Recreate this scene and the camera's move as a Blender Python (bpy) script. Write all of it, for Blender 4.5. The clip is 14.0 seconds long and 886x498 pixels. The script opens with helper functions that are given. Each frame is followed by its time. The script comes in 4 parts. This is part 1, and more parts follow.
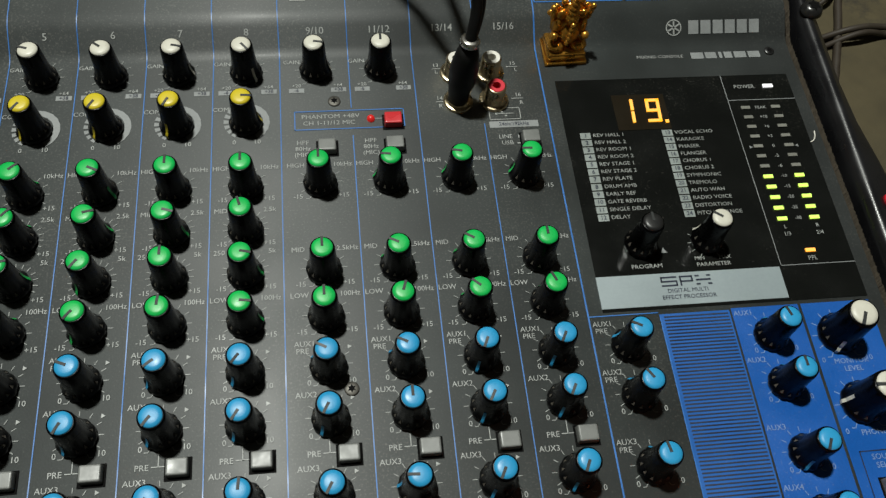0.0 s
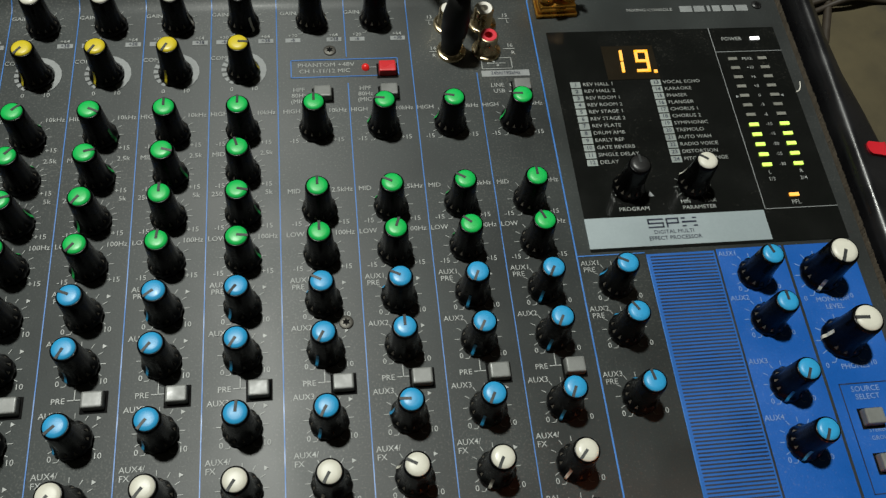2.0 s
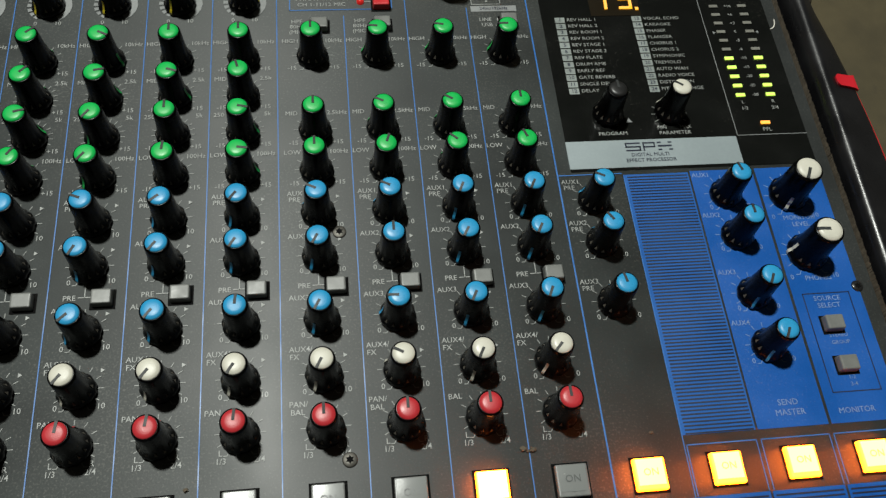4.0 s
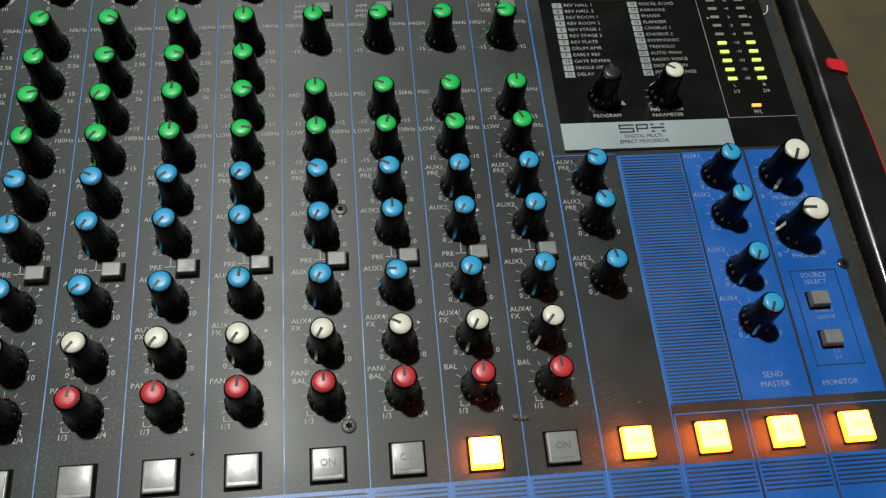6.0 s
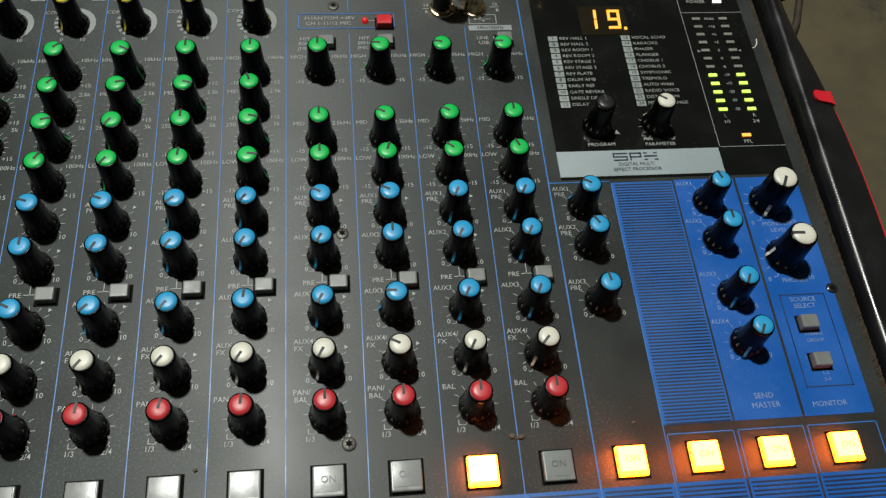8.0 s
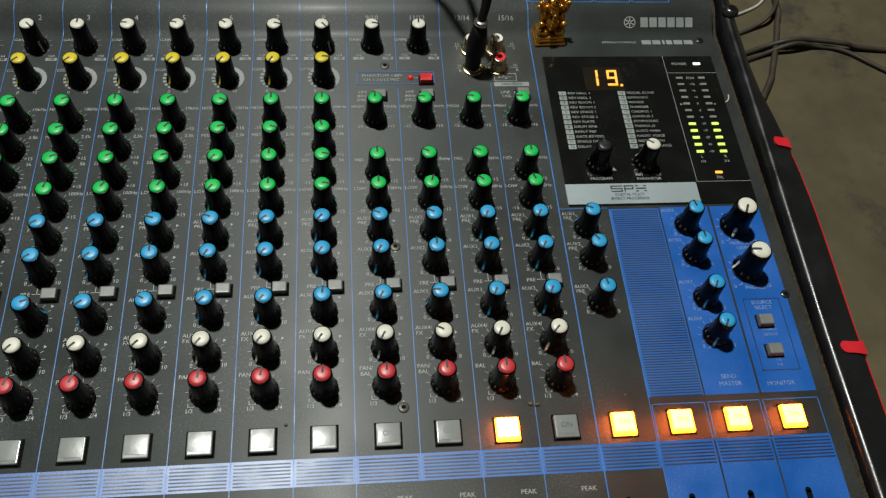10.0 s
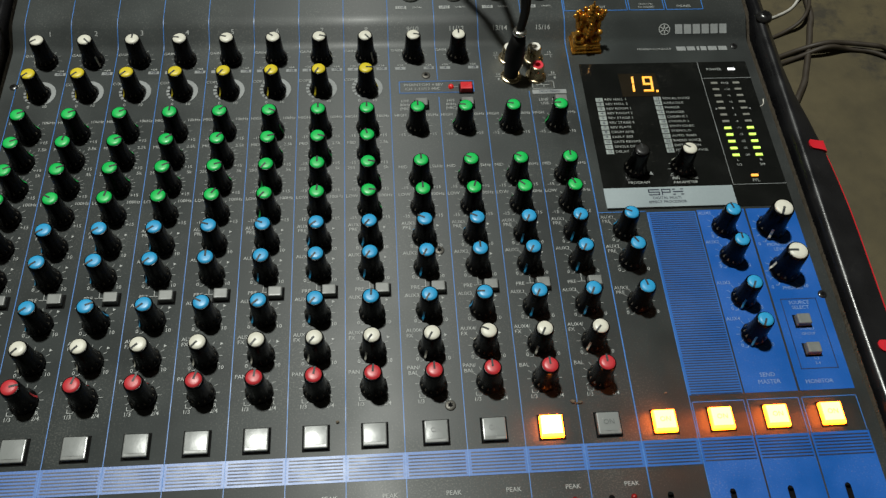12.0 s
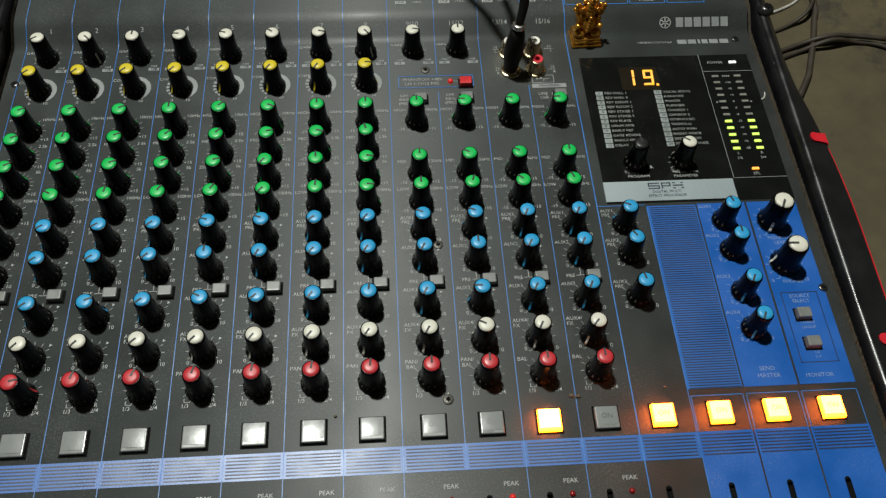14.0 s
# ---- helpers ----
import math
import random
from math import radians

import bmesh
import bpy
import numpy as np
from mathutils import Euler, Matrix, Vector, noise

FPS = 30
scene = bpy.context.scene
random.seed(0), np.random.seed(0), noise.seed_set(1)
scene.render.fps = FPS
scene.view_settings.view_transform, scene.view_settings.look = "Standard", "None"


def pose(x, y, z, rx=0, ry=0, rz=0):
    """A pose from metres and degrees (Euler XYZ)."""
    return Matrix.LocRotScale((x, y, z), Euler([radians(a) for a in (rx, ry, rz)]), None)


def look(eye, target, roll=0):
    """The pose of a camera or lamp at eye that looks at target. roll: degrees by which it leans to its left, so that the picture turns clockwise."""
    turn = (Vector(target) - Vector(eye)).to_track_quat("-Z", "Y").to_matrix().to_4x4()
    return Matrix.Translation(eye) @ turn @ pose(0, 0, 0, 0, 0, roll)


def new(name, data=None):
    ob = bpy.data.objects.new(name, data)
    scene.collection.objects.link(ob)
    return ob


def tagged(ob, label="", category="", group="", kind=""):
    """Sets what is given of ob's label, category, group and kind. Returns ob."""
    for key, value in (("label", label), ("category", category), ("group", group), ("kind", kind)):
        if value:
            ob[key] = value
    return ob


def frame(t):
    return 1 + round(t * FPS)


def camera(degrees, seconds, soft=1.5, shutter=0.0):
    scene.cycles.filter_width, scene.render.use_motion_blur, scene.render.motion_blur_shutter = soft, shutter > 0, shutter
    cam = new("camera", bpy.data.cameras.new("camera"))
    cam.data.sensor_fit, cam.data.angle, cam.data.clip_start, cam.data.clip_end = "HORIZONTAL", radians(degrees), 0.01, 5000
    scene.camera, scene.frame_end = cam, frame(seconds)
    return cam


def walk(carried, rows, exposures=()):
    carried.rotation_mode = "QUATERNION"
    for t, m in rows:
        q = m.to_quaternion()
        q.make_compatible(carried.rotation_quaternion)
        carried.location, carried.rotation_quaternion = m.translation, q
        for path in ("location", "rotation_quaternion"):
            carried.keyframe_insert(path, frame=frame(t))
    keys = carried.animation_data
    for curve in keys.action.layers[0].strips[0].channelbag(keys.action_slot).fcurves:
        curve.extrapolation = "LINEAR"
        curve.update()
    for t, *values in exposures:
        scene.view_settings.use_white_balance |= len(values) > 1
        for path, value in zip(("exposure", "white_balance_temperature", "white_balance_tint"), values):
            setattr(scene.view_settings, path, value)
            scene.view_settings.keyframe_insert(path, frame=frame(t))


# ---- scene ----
cam = camera(54.67, 14.0, soft=1.35)
PATH = [
    (0, (0.01979, 0.00225, 0.28433), (0.2573, 0.9293, -1.4718), 9.51),
    (0.5, (0.02115, -0.00591, 0.28244), (0.2586, 0.9176, -1.4756), 9.53),
    (1, (0.02121, -0.01393, 0.28333), (0.2618, 0.9071, -1.4756), 9.74),
    (1.5, (0.02166, -0.01755, 0.28592), (0.2602, 0.8971, -1.4766), 9.73),
    (2, (0.02051, -0.01893, 0.28294), (0.2578, 0.8917, -1.4818), 9.77),
    (2.5, (0.01879, -0.02767, 0.28235), (0.2558, 0.8822, -1.4829), 9.94),
    (3, (0.01857, -0.03705, 0.28568), (0.2538, 0.8679, -1.4823), 10.01),
    (3.5, (0.02024, -0.04726, 0.28669), (0.2542, 0.8537, -1.4835), 10.05),
    (6, (0.02556, -0.06591, 0.29451), (0.2324, 0.8198, -1.4867), 9.01),
    (6.5, (0.02526, -0.06912, 0.29751), (0.2286, 0.8332, -1.4758), 8.71),
    (7, (0.02559, -0.07101, 0.29912), (0.2280, 0.8503, -1.4644), 8.47),
    (7.5, (0.02443, -0.07186, 0.29898), (0.2290, 0.8640, -1.4567), 8.40),
    (8, (0.02472, -0.07341, 0.30099), (0.2360, 0.8802, -1.4443), 8.63),
    (8.5, (0.01476, -0.09156, 0.32144), (0.2474, 0.8914, -1.4047), 9.58),
    (11, (0.00062, -0.13100, 0.37922), (0.1762, 0.9100, -1.3195), 6.69),
    (11.5, (-0.00090, -0.13202, 0.37855), (0.1655, 0.9118, -1.3193), 6.01),
    (12, (-0.00789, -0.13554, 0.38222), (0.1295, 0.9137, -1.3149), 4.46),
    (12.5, (-0.00605, -0.13708, 0.38172), (0.1103, 0.9090, -1.3189), 3.55),
    (13, (-0.00446, -0.13799, 0.38265), (0.1111, 0.9117, -1.3158), 3.36),
    (13.5, (-0.00276, -0.13713, 0.38120), (0.1092, 0.9109, -1.3185), 3.13),
    (14, (-0.00179, -0.13727, 0.38121), (0.1114, 0.9092, -1.3194), 3.17),
]
walk(cam, [(t, look(eye, target, roll)) for t, eye, target, roll in PATH])

# ---- world, lamp, exposure ----
world = bpy.data.worlds.new("room_air")
scene.world = world
world.use_nodes = True
world.node_tree.nodes["Background"].inputs["Color"].default_value = (0.9, 0.95, 1.0, 1)
world.node_tree.nodes["Background"].inputs["Strength"].default_value = 0.004
LAMP = (-0.364, 0.71, 2.35)
lamp_data = bpy.data.lights.new("ceiling_lamp_light", "AREA")
lamp_data.shape, lamp_data.size, lamp_data.energy, lamp_data.color = "DISK", 0.14, 78.0, (0.975, 1.0, 0.925)
lamp_ob = new("ceiling_lamp_light", lamp_data)
lamp_ob.matrix_world = look(LAMP, (0.0, 0.1, 0.0))
scene.view_settings.exposure = 0.0


# ---- materials ----
def nodes_of(name):
    m = bpy.data.materials.new(name)
    m.use_nodes = True
    return m, m.node_tree.nodes, m.node_tree.links, m.node_tree.nodes["Principled BSDF"]


def surface(name, color, rough, metal=0.0, vary=0.15, scale=60.0, fine=900.0, bump=0.02, dust=0.0, coat=0.0,
            dust_color=(0.30, 0.28, 0.24), rough_vary=0.12, spec=0.5, dust_cut=0.62):
    """A plain surface with grain at two scales, uneven gloss and, where it has settled, dust."""
    m, n, l, b = nodes_of(name)
    tc = n.new("ShaderNodeTexCoord")
    geo = n.new("ShaderNodeNewGeometry")
    big, small = n.new("ShaderNodeTexNoise"), n.new("ShaderNodeTexNoise")
    for t, sc, det in ((big, scale, 5), (small, fine, 3)):
        t.inputs["Scale"].default_value, t.inputs["Detail"].default_value = sc, det
        l.new(geo.outputs["Position"], t.inputs["Vector"])
    mixf = n.new("ShaderNodeMath")
    mixf.operation = "MULTIPLY_ADD"
    l.new(big.outputs["Fac"], mixf.inputs[0])
    mixf.inputs[1].default_value = 0.65
    half = n.new("ShaderNodeMath")
    half.operation = "MULTIPLY"
    half.inputs[1].default_value = 0.35
    l.new(small.outputs["Fac"], half.inputs[0])
    l.new(half.outputs[0], mixf.inputs[2])
    ramp = n.new("ShaderNodeMapRange")
    ramp.inputs["From Min"].default_value, ramp.inputs["From Max"].default_value = 0.3, 0.7
    ramp.inputs["To Min"].default_value, ramp.inputs["To Max"].default_value = 1 - vary, 1 + vary
    l.new(mixf.outputs[0], ramp.inputs["Value"])
    mul = n.new("ShaderNodeVectorMath")
    mul.operation = "SCALE"
    mul.inputs[0].default_value = color
    l.new(ramp.outputs[0], mul.inputs["Scale"])
    out = mul.outputs[0]
    if dust:
        speck = n.new("ShaderNodeTexNoise")
        speck.inputs["Scale"].default_value, speck.inputs["Detail"].default_value = fine * 0.9, 6
        patch = n.new("ShaderNodeTexNoise")
        patch.inputs["Scale"].default_value, patch.inputs["Detail"].default_value = scale * 0.5, 4
        l.new(geo.outputs["Position"], speck.inputs["Vector"])
        l.new(geo.outputs["Position"], patch.inputs["Vector"])
        add = n.new("ShaderNodeMath")
        add.operation = "MULTIPLY_ADD"
        add.inputs[1].default_value = 0.45
        l.new(patch.outputs["Fac"], add.inputs[0])
        l.new(speck.outputs["Fac"], add.inputs[2])
        cut = n.new("ShaderNodeMapRange")
        cut.inputs["From Min"].default_value, cut.inputs["From Max"].default_value = dust_cut + 0.16, dust_cut + 0.36
        cut.inputs["To Max"].default_value = dust
        l.new(add.outputs[0], cut.inputs["Value"])
        mx = n.new("ShaderNodeMix")
        mx.data_type = "RGBA"
        l.new(cut.outputs[0], mx.inputs[0])
        l.new(out, mx.inputs[6])
        mx.inputs[7].default_value = (*dust_color, 1)
        out = mx.outputs[2]
    l.new(out, b.inputs["Base Color"])
    rr = n.new("ShaderNodeMapRange")
    rr.inputs["From Min"].default_value, rr.inputs["From Max"].default_value = 0.3, 0.7
    rr.inputs["To Min"].default_value, rr.inputs["To Max"].default_value = max(0.03, rough - rough_vary), min(1, rough + rough_vary)
    l.new(big.outputs["Fac"], rr.inputs["Value"])
    l.new(rr.outputs[0], b.inputs["Roughness"])
    b.inputs["Metallic"].default_value = metal
    b.inputs["Coat Weight"].default_value, b.inputs["Coat Roughness"].default_value = coat, 0.28
    b.inputs["Specular IOR Level"].default_value = spec
    if bump:
        bp = n.new("ShaderNodeBump")
        bp.inputs["Strength"].default_value, bp.inputs["Distance"].default_value = bump * 10, 0.0002
        l.new(small.outputs["Fac"], bp.inputs["Height"])
        l.new(bp.outputs[0], b.inputs["Normal"])
    return m


def glow(name, color, strength, base=(0.1, 0.1, 0.1), rough=0.35):
    m, n, l, b = nodes_of(name)
    b.inputs["Base Color"].default_value = (*base, 1)
    b.inputs["Roughness"].default_value = rough
    b.inputs["Emission Color"].default_value = (*color, 1)
    b.inputs["Emission Strength"].default_value = strength
    return m


M_PANEL = surface("charcoal_painted_steel", (0.0182, 0.0232, 0.0224), 0.64, vary=0.45, scale=30, fine=1400, bump=0.02, dust=0.40, dust_cut=0.63, spec=1.0, coat=0.05, rough_vary=0.05, dust_color=(0.17, 0.165, 0.15))
M_GLOSS = surface("black_acrylic", (0.006, 0.0065, 0.006), 0.14, vary=0.2, scale=50, fine=1400, bump=0.0, dust=0.12, dust_cut=0.72, rough_vary=0.08)
M_BLUE = surface("blue_printed_ink", (0.0058, 0.078, 0.325), 0.42, vary=0.14, scale=40, fine=1200, bump=0.03, dust=0.2, dust_cut=0.68, spec=0.35)
M_BAND = surface("glossy_blue_ink", (0.0085, 0.088, 0.33), 0.38, vary=0.12, scale=40, fine=1200, bump=0.02, dust=0.2, dust_cut=0.68, spec=0.46, rough_vary=0.04)
M_LINE = surface("light_blue_print", (0.02, 0.13, 0.40), 0.45, vary=0.15, scale=80, bump=0.0)
M_DARKLINE = surface("dark_printed_line", (0.008, 0.012, 0.03), 0.45, vary=0.15, bump=0.0)
M_WHITE = surface("white_print", (0.27, 0.28, 0.27), 0.5, vary=0.25, scale=120, bump=0.0)
M_TICK = surface("dim_white_print", (0.22, 0.23, 0.22), 0.5, vary=0.25, scale=120, bump=0.0)
M_FAINT = surface("pale_blue_print", (0.15, 0.22, 0.40), 0.5, vary=0.2, scale=120, bump=0.0)
M_BOX = surface("pale_grey_print", (0.205, 0.23, 0.22), 0.5, vary=0.2, bump=0.0)
M_GREYPRINT = surface("grey_print", (0.19, 0.20, 0.20), 0.5, vary=0.2, bump=0.0)
M_SILVER = surface("silver_grey_plate", (0.25, 0.295, 0.31), 0.42, metal=0.1, vary=0.08, scale=30, bump=0.01)
M_KNOB = surface("black_knob_plastic", (0.0012, 0.0012, 0.0013), 0.26, vary=0.3, scale=200, fine=2500, bump=0.01, dust=0.04, dust_cut=0.78, spec=0.11, rough_vary=0.05)
# dusty pale tone of the glints painted on the knob skirts
M_KNOBGLINT = surface("pale_dusty_glint", (0.075, 0.066, 0.052), 0.8, vary=0.5, scale=260, fine=2500, bump=0.05)
M_BUTTON = surface("grey_button_plastic", (0.14, 0.145, 0.138), 0.42, vary=0.12, scale=150, bump=0.01)
M_REDBTN = surface("red_button_plastic", (0.50, 0.025, 0.03), 0.30, vary=0.1, bump=0.01)
CAP_INK = {"green": (0.006, 0.39, 0.072), "blue": (0.022, 0.26, 0.50), "white": (0.54, 0.525, 0.45), "yellow": (0.53, 0.42, 0.020),
           "red": (0.42, 0.027, 0.034), "black": (0.012, 0.012, 0.012)}
M_CAP = {k: surface(k + "_cap_plastic", v, 0.40, vary=0.07, scale=220, fine=2600, bump=0.01, rough_vary=0.08, spec=0.38, dust=0.15, dust_cut=0.76) for k, v in CAP_INK.items()}
M_GROOVE = surface("dark_groove", (0.012, 0.014, 0.014), 0.6, bump=0.0)
M_HOLE = surface("black_recess", (0.003, 0.003, 0.003), 0.8, bump=0.0, spec=0.08)
M_RAIL = surface("black_rail_plastic", (0.007, 0.007, 0.008), 0.30, vary=0.25, scale=60, fine=1800, bump=0.02, dust=0.15, dust_cut=0.74)
M_RED = surface("red_plastic", (0.52, 0.012, 0.022), 0.42, vary=0.08, bump=0.01)
M_DUST = surface("grey_brown_dust", (0.085, 0.068, 0.048), 0.95, vary=0.4, scale=400, fine=2500, bump=0.08)
M_STEEL = surface("dull_screw_steel", (0.085, 0.08, 0.07), 0.50, metal=0.6, vary=0.2, scale=300, bump=0.01)
M_DARKSTEEL = surface("black_screw_steel", (0.05, 0.05, 0.05), 0.30, metal=0.8, vary=0.2, scale=300, bump=0.01)
M_BRASS = surface("nickel_brass", (0.55, 0.46, 0.30), 0.28, metal=1.0, vary=0.15, scale=250, bump=0.01)
M_NICKEL = surface("nickel_ring", (0.62, 0.60, 0.55), 0.25, metal=1.0, vary=0.1, scale=250, bump=0.01)
M_GOLD = surface("gold_lacquer", (0.62, 0.30, 0.045), 0.26, metal=0.85, vary=0.35, scale=160, fine=900, bump=0.04)
M_RUBBER = surface("black_rubber", (0.004, 0.004, 0.004), 0.5, spec=0.25, vary=0.2, scale=120, bump=0.02)
M_CABLE = surface("brown_black_cable_sheath", (0.026, 0.019, 0.012), 0.60, vary=0.2, scale=120, bump=0.02)
M_GREYCABLE = surface("pale_cable_sheath", (0.35, 0.34, 0.31), 0.5, vary=0.2, scale=120, bump=0.02)
M_RCAW = surface("white_insulator", (0.62, 0.60, 0.54), 0.4, bump=0.0)
M_RCAR = surface("red_insulator", (0.50, 0.02, 0.035), 0.35, bump=0.0)
M_PEAK = surface("dark_red_lens", (0.20, 0.008, 0.008), 0.25, bump=0.0)
M_LEDOFF = surface("unlit_lens", (0.17, 0.17, 0.15), 0.4, bump=0.0)
M_WINDOW = surface("display_window", (0.013, 0.010, 0.006), 0.2, bump=0.0, rough_vary=0.05)
M_ORANGE = glow("amber_lens_lit", (1.0, 0.15, 0.004), 19.0, (0.5, 0.3, 0.1))
M_ORANGE_TOP = glow("amber_lens_lit_face", (1.0, 0.24, 0.030), 17.0, (0.5, 0.4, 0.2))
M_HOT = glow("hot_amber_lens_lit", (1.0, 0.30, 0.070), 22.0, (0.5, 0.4, 0.2))
M_DIGIT = glow("amber_digit", (1.0, 0.42, 0.015), 1.55)
M_GREEN = glow("green_segment", (0.66, 1.0, 0.10), 1.3)
M_WLED = glow("white_segment", (1.0, 1.0, 0.98), 1.6)
M_PFL = glow("orange_segment", (1.0, 0.36, 0.02), 1.9)
M_REDLED = glow("red_lamp", (1.0, 0.03, 0.02), 0.25, (0.4, 0.01, 0.01))


def lens_plastic():
    """Milky translucent plastic of an unlit illuminated switch."""
    m, n, l, b = nodes_of("milky_lens_plastic")
    b.inputs["Base Color"].default_value = (0.20, 0.21, 0.205, 1)
    b.inputs["Roughness"].default_value = 0.22
    b.inputs["Subsurface Weight"].default_value = 0.0
    b.inputs["Transmission Weight"].default_value = 0.1
    b.inputs["IOR"].default_value = 1.49
    b.inputs["Specular IOR Level"].default_value = 0.34
    t = n.new("ShaderNodeTexNoise")
    t.inputs["Scale"].default_value = 300
    g = n.new("ShaderNodeNewGeometry")
    l.new(g.outputs["Position"], t.inputs["Vector"])
    r = n.new("ShaderNodeMapRange")
    r.inputs["To Min"].default_value, r.inputs["To Max"].default_value = 0.21, 0.30
    l.new(t.outputs["Fac"], r.inputs["Value"])
    l.new(r.outputs[0], b.inputs["Roughness"])
    bp = n.new("ShaderNodeBump")
    bp.inputs["Strength"].default_value, bp.inputs["Distance"].default_value = 0.06, 0.0006
    l.new(t.outputs["Fac"], bp.inputs["Height"])
    l.new(bp.outputs[0], b.inputs["Normal"])
    return m


M_LENS = lens_plastic()
M_LENSFAINT = surface("faded_lens_print", (0.145, 0.15, 0.15), 0.5, bump=0.0)
M_LENSINK = surface("grey_lens_print", (0.07, 0.075, 0.075), 0.5, bump=0.0)
M_LENSRIM = surface("smoky_lens_rim", (0.17, 0.175, 0.17), 0.28, vary=0.15, scale=200, bump=0.0, spec=0.3)


def concrete():
    m, n, l, b = nodes_of("stained_cement")
    g = n.new("ShaderNodeNewGeometry")
    out = None
    b1, b2, b3 = (n.new("ShaderNodeTexNoise") for _ in range(3))
    for t, sc, det, ro in ((b1, 4.0, 6, 0.6), (b2, 30.0, 8, 0.65), (b3, 13.0, 7, 0.7)):
        t.inputs["Scale"].default_value, t.inputs["Detail"].default_value, t.inputs["Roughness"].default_value = sc, det, ro
        l.new(g.outputs["Position"], t.inputs["Vector"])
    ramp = n.new("ShaderNodeValToRGB")
    ramp.color_ramp.elements[0].position, ramp.color_ramp.elements[0].color = 0.3, (0.033, 0.026, 0.0105, 1)
    ramp.color_ramp.elements[1].position, ramp.color_ramp.elements[1].color = 0.72, (0.090, 0.071, 0.031, 1)
    mid = n.new("ShaderNodeMath")
    mid.operation = "MULTIPLY_ADD"
    mid.inputs[1].default_value = 0.5
    l.new(b1.outputs["Fac"], mid.inputs[0])
    h = n.new("ShaderNodeMath")
    h.operation = "MULTIPLY"
    h.inputs[1].default_value = 0.5
    l.new(b2.outputs["Fac"], h.inputs[0])
    l.new(h.outputs[0], mid.inputs[2])
    l.new(mid.outputs[0], ramp.inputs["Fac"])
    stain = n.new("ShaderNodeMapRange")
    stain.inputs["From Min"].default_value, stain.inputs["From Max"].default_value = 0.57, 0.66
    stain.inputs["To Max"].default_value = 0.75
    l.new(b3.outputs["Fac"], stain.inputs["Value"])
    mx = n.new("ShaderNodeMix")
    mx.data_type = "RGBA"
    l.new(stain.outputs[0], mx.inputs[0])
    l.new(ramp.outputs["Color"], mx.inputs[6])
    mx.inputs[7].default_value = (0.012, 0.010, 0.007, 1)
    l.new(mx.outputs[2], b.inputs["Base Color"])
    b.inputs["Roughness"].default_value = 0.75
    bp = n.new("ShaderNodeBump")
    bp.inputs["Strength"].default_value, bp.inputs["Distance"].default_value = 0.3, 0.002
    l.new(b2.outputs["Fac"], bp.inputs["Height"])
    l.new(bp.outputs[0], b.inputs["Normal"])
    return m


M_FLOOR = concrete()
M_WALL = surface("unseen_wall_paint", (0.14, 0.13, 0.11), 0.8, vary=0.15, scale=3, fine=60, bump=0.02)


# ---- mesh helpers ----
def link_mesh(name, mesh, material, parent, label=""):
    ob = new(name, mesh)
    if material is not None and not mesh.materials:
        mesh.materials.append(material)
    ob.parent = parent
    if label:
        ob["label"] = label
    return ob


def to_mesh(name, bm, smooth=False):
    mesh = bpy.data.meshes.new(name)
    bm.normal_update()
    bm.to_mesh(mesh)
    bm.free()
    for p in mesh.polygons:
        p.use_smooth = smooth
    return mesh


def part(name, bm, material, parent, label="", at=None, smooth=False):
    ob = link_mesh(name, to_mesh(name, bm, smooth), material, parent, label)
    if at is not None:
        ob.location = at
    return ob


def block(w, d, h, bevel=0.0, segments=2, taper=1.0, z0=0.0):
    """A box on its base, with rounded edges; taper narrows its top."""
    bm = bmesh.new()
    bmesh.ops.create_cube(bm, size=1.0)
    for v in bm.verts:
        top = v.co.z > 0
        k = taper if top else 1.0
        v.co = Vector((v.co.x * w * k, v.co.y * d * k, z0 + (h if top else 0.0)))
    if bevel:
        bmesh.ops.bevel(bm, geom=bm.edges[:], offset=bevel, segments=segments, profile=0.6, affect="EDGES")
    return bm


def slab(x0, x1, y0, y1, z0, z1, bevel=0.0):
    bm = bmesh.new()
    bmesh.ops.create_cube(bm, size=1.0)
    for v in bm.verts:
        v.co = Vector((x1 if v.co.x > 0 else x0, y1 if v.co.y > 0 else y0, z1 if v.co.z > 0 else z0))
    if bevel:
        bmesh.ops.bevel(bm, geom=bm.edges[:], offset=bevel, segments=2, profile=0.6, affect="EDGES")
    return bm


def lathe(profile, seg=32, flute=0.0, flutes=0, flute_from=0.0, cap_top=True):
    """Turns (r, z) pairs round the z axis; flutes ripple the radius above flute_from."""
    bm = bmesh.new()
    rings = []
    for r, z in profile:
        ring = []
        for i in range(seg):
            a = 2 * math.pi * i / seg
            k = 1.0
            if flutes and z >= flute_from:
                k = 1.0 + flute * math.cos(flutes * a)
            ring.append(bm.verts.new((r * k * math.cos(a), r * k * math.sin(a), z)))
        rings.append(ring)
    for a, b in zip(rings, rings[1:]):
        for i in range(seg):
            bm.faces.new((a[i], a[(i + 1) % seg], b[(i + 1) % seg], b[i]))
    if cap_top:
        bm.faces.new(rings[-1])
    return bm


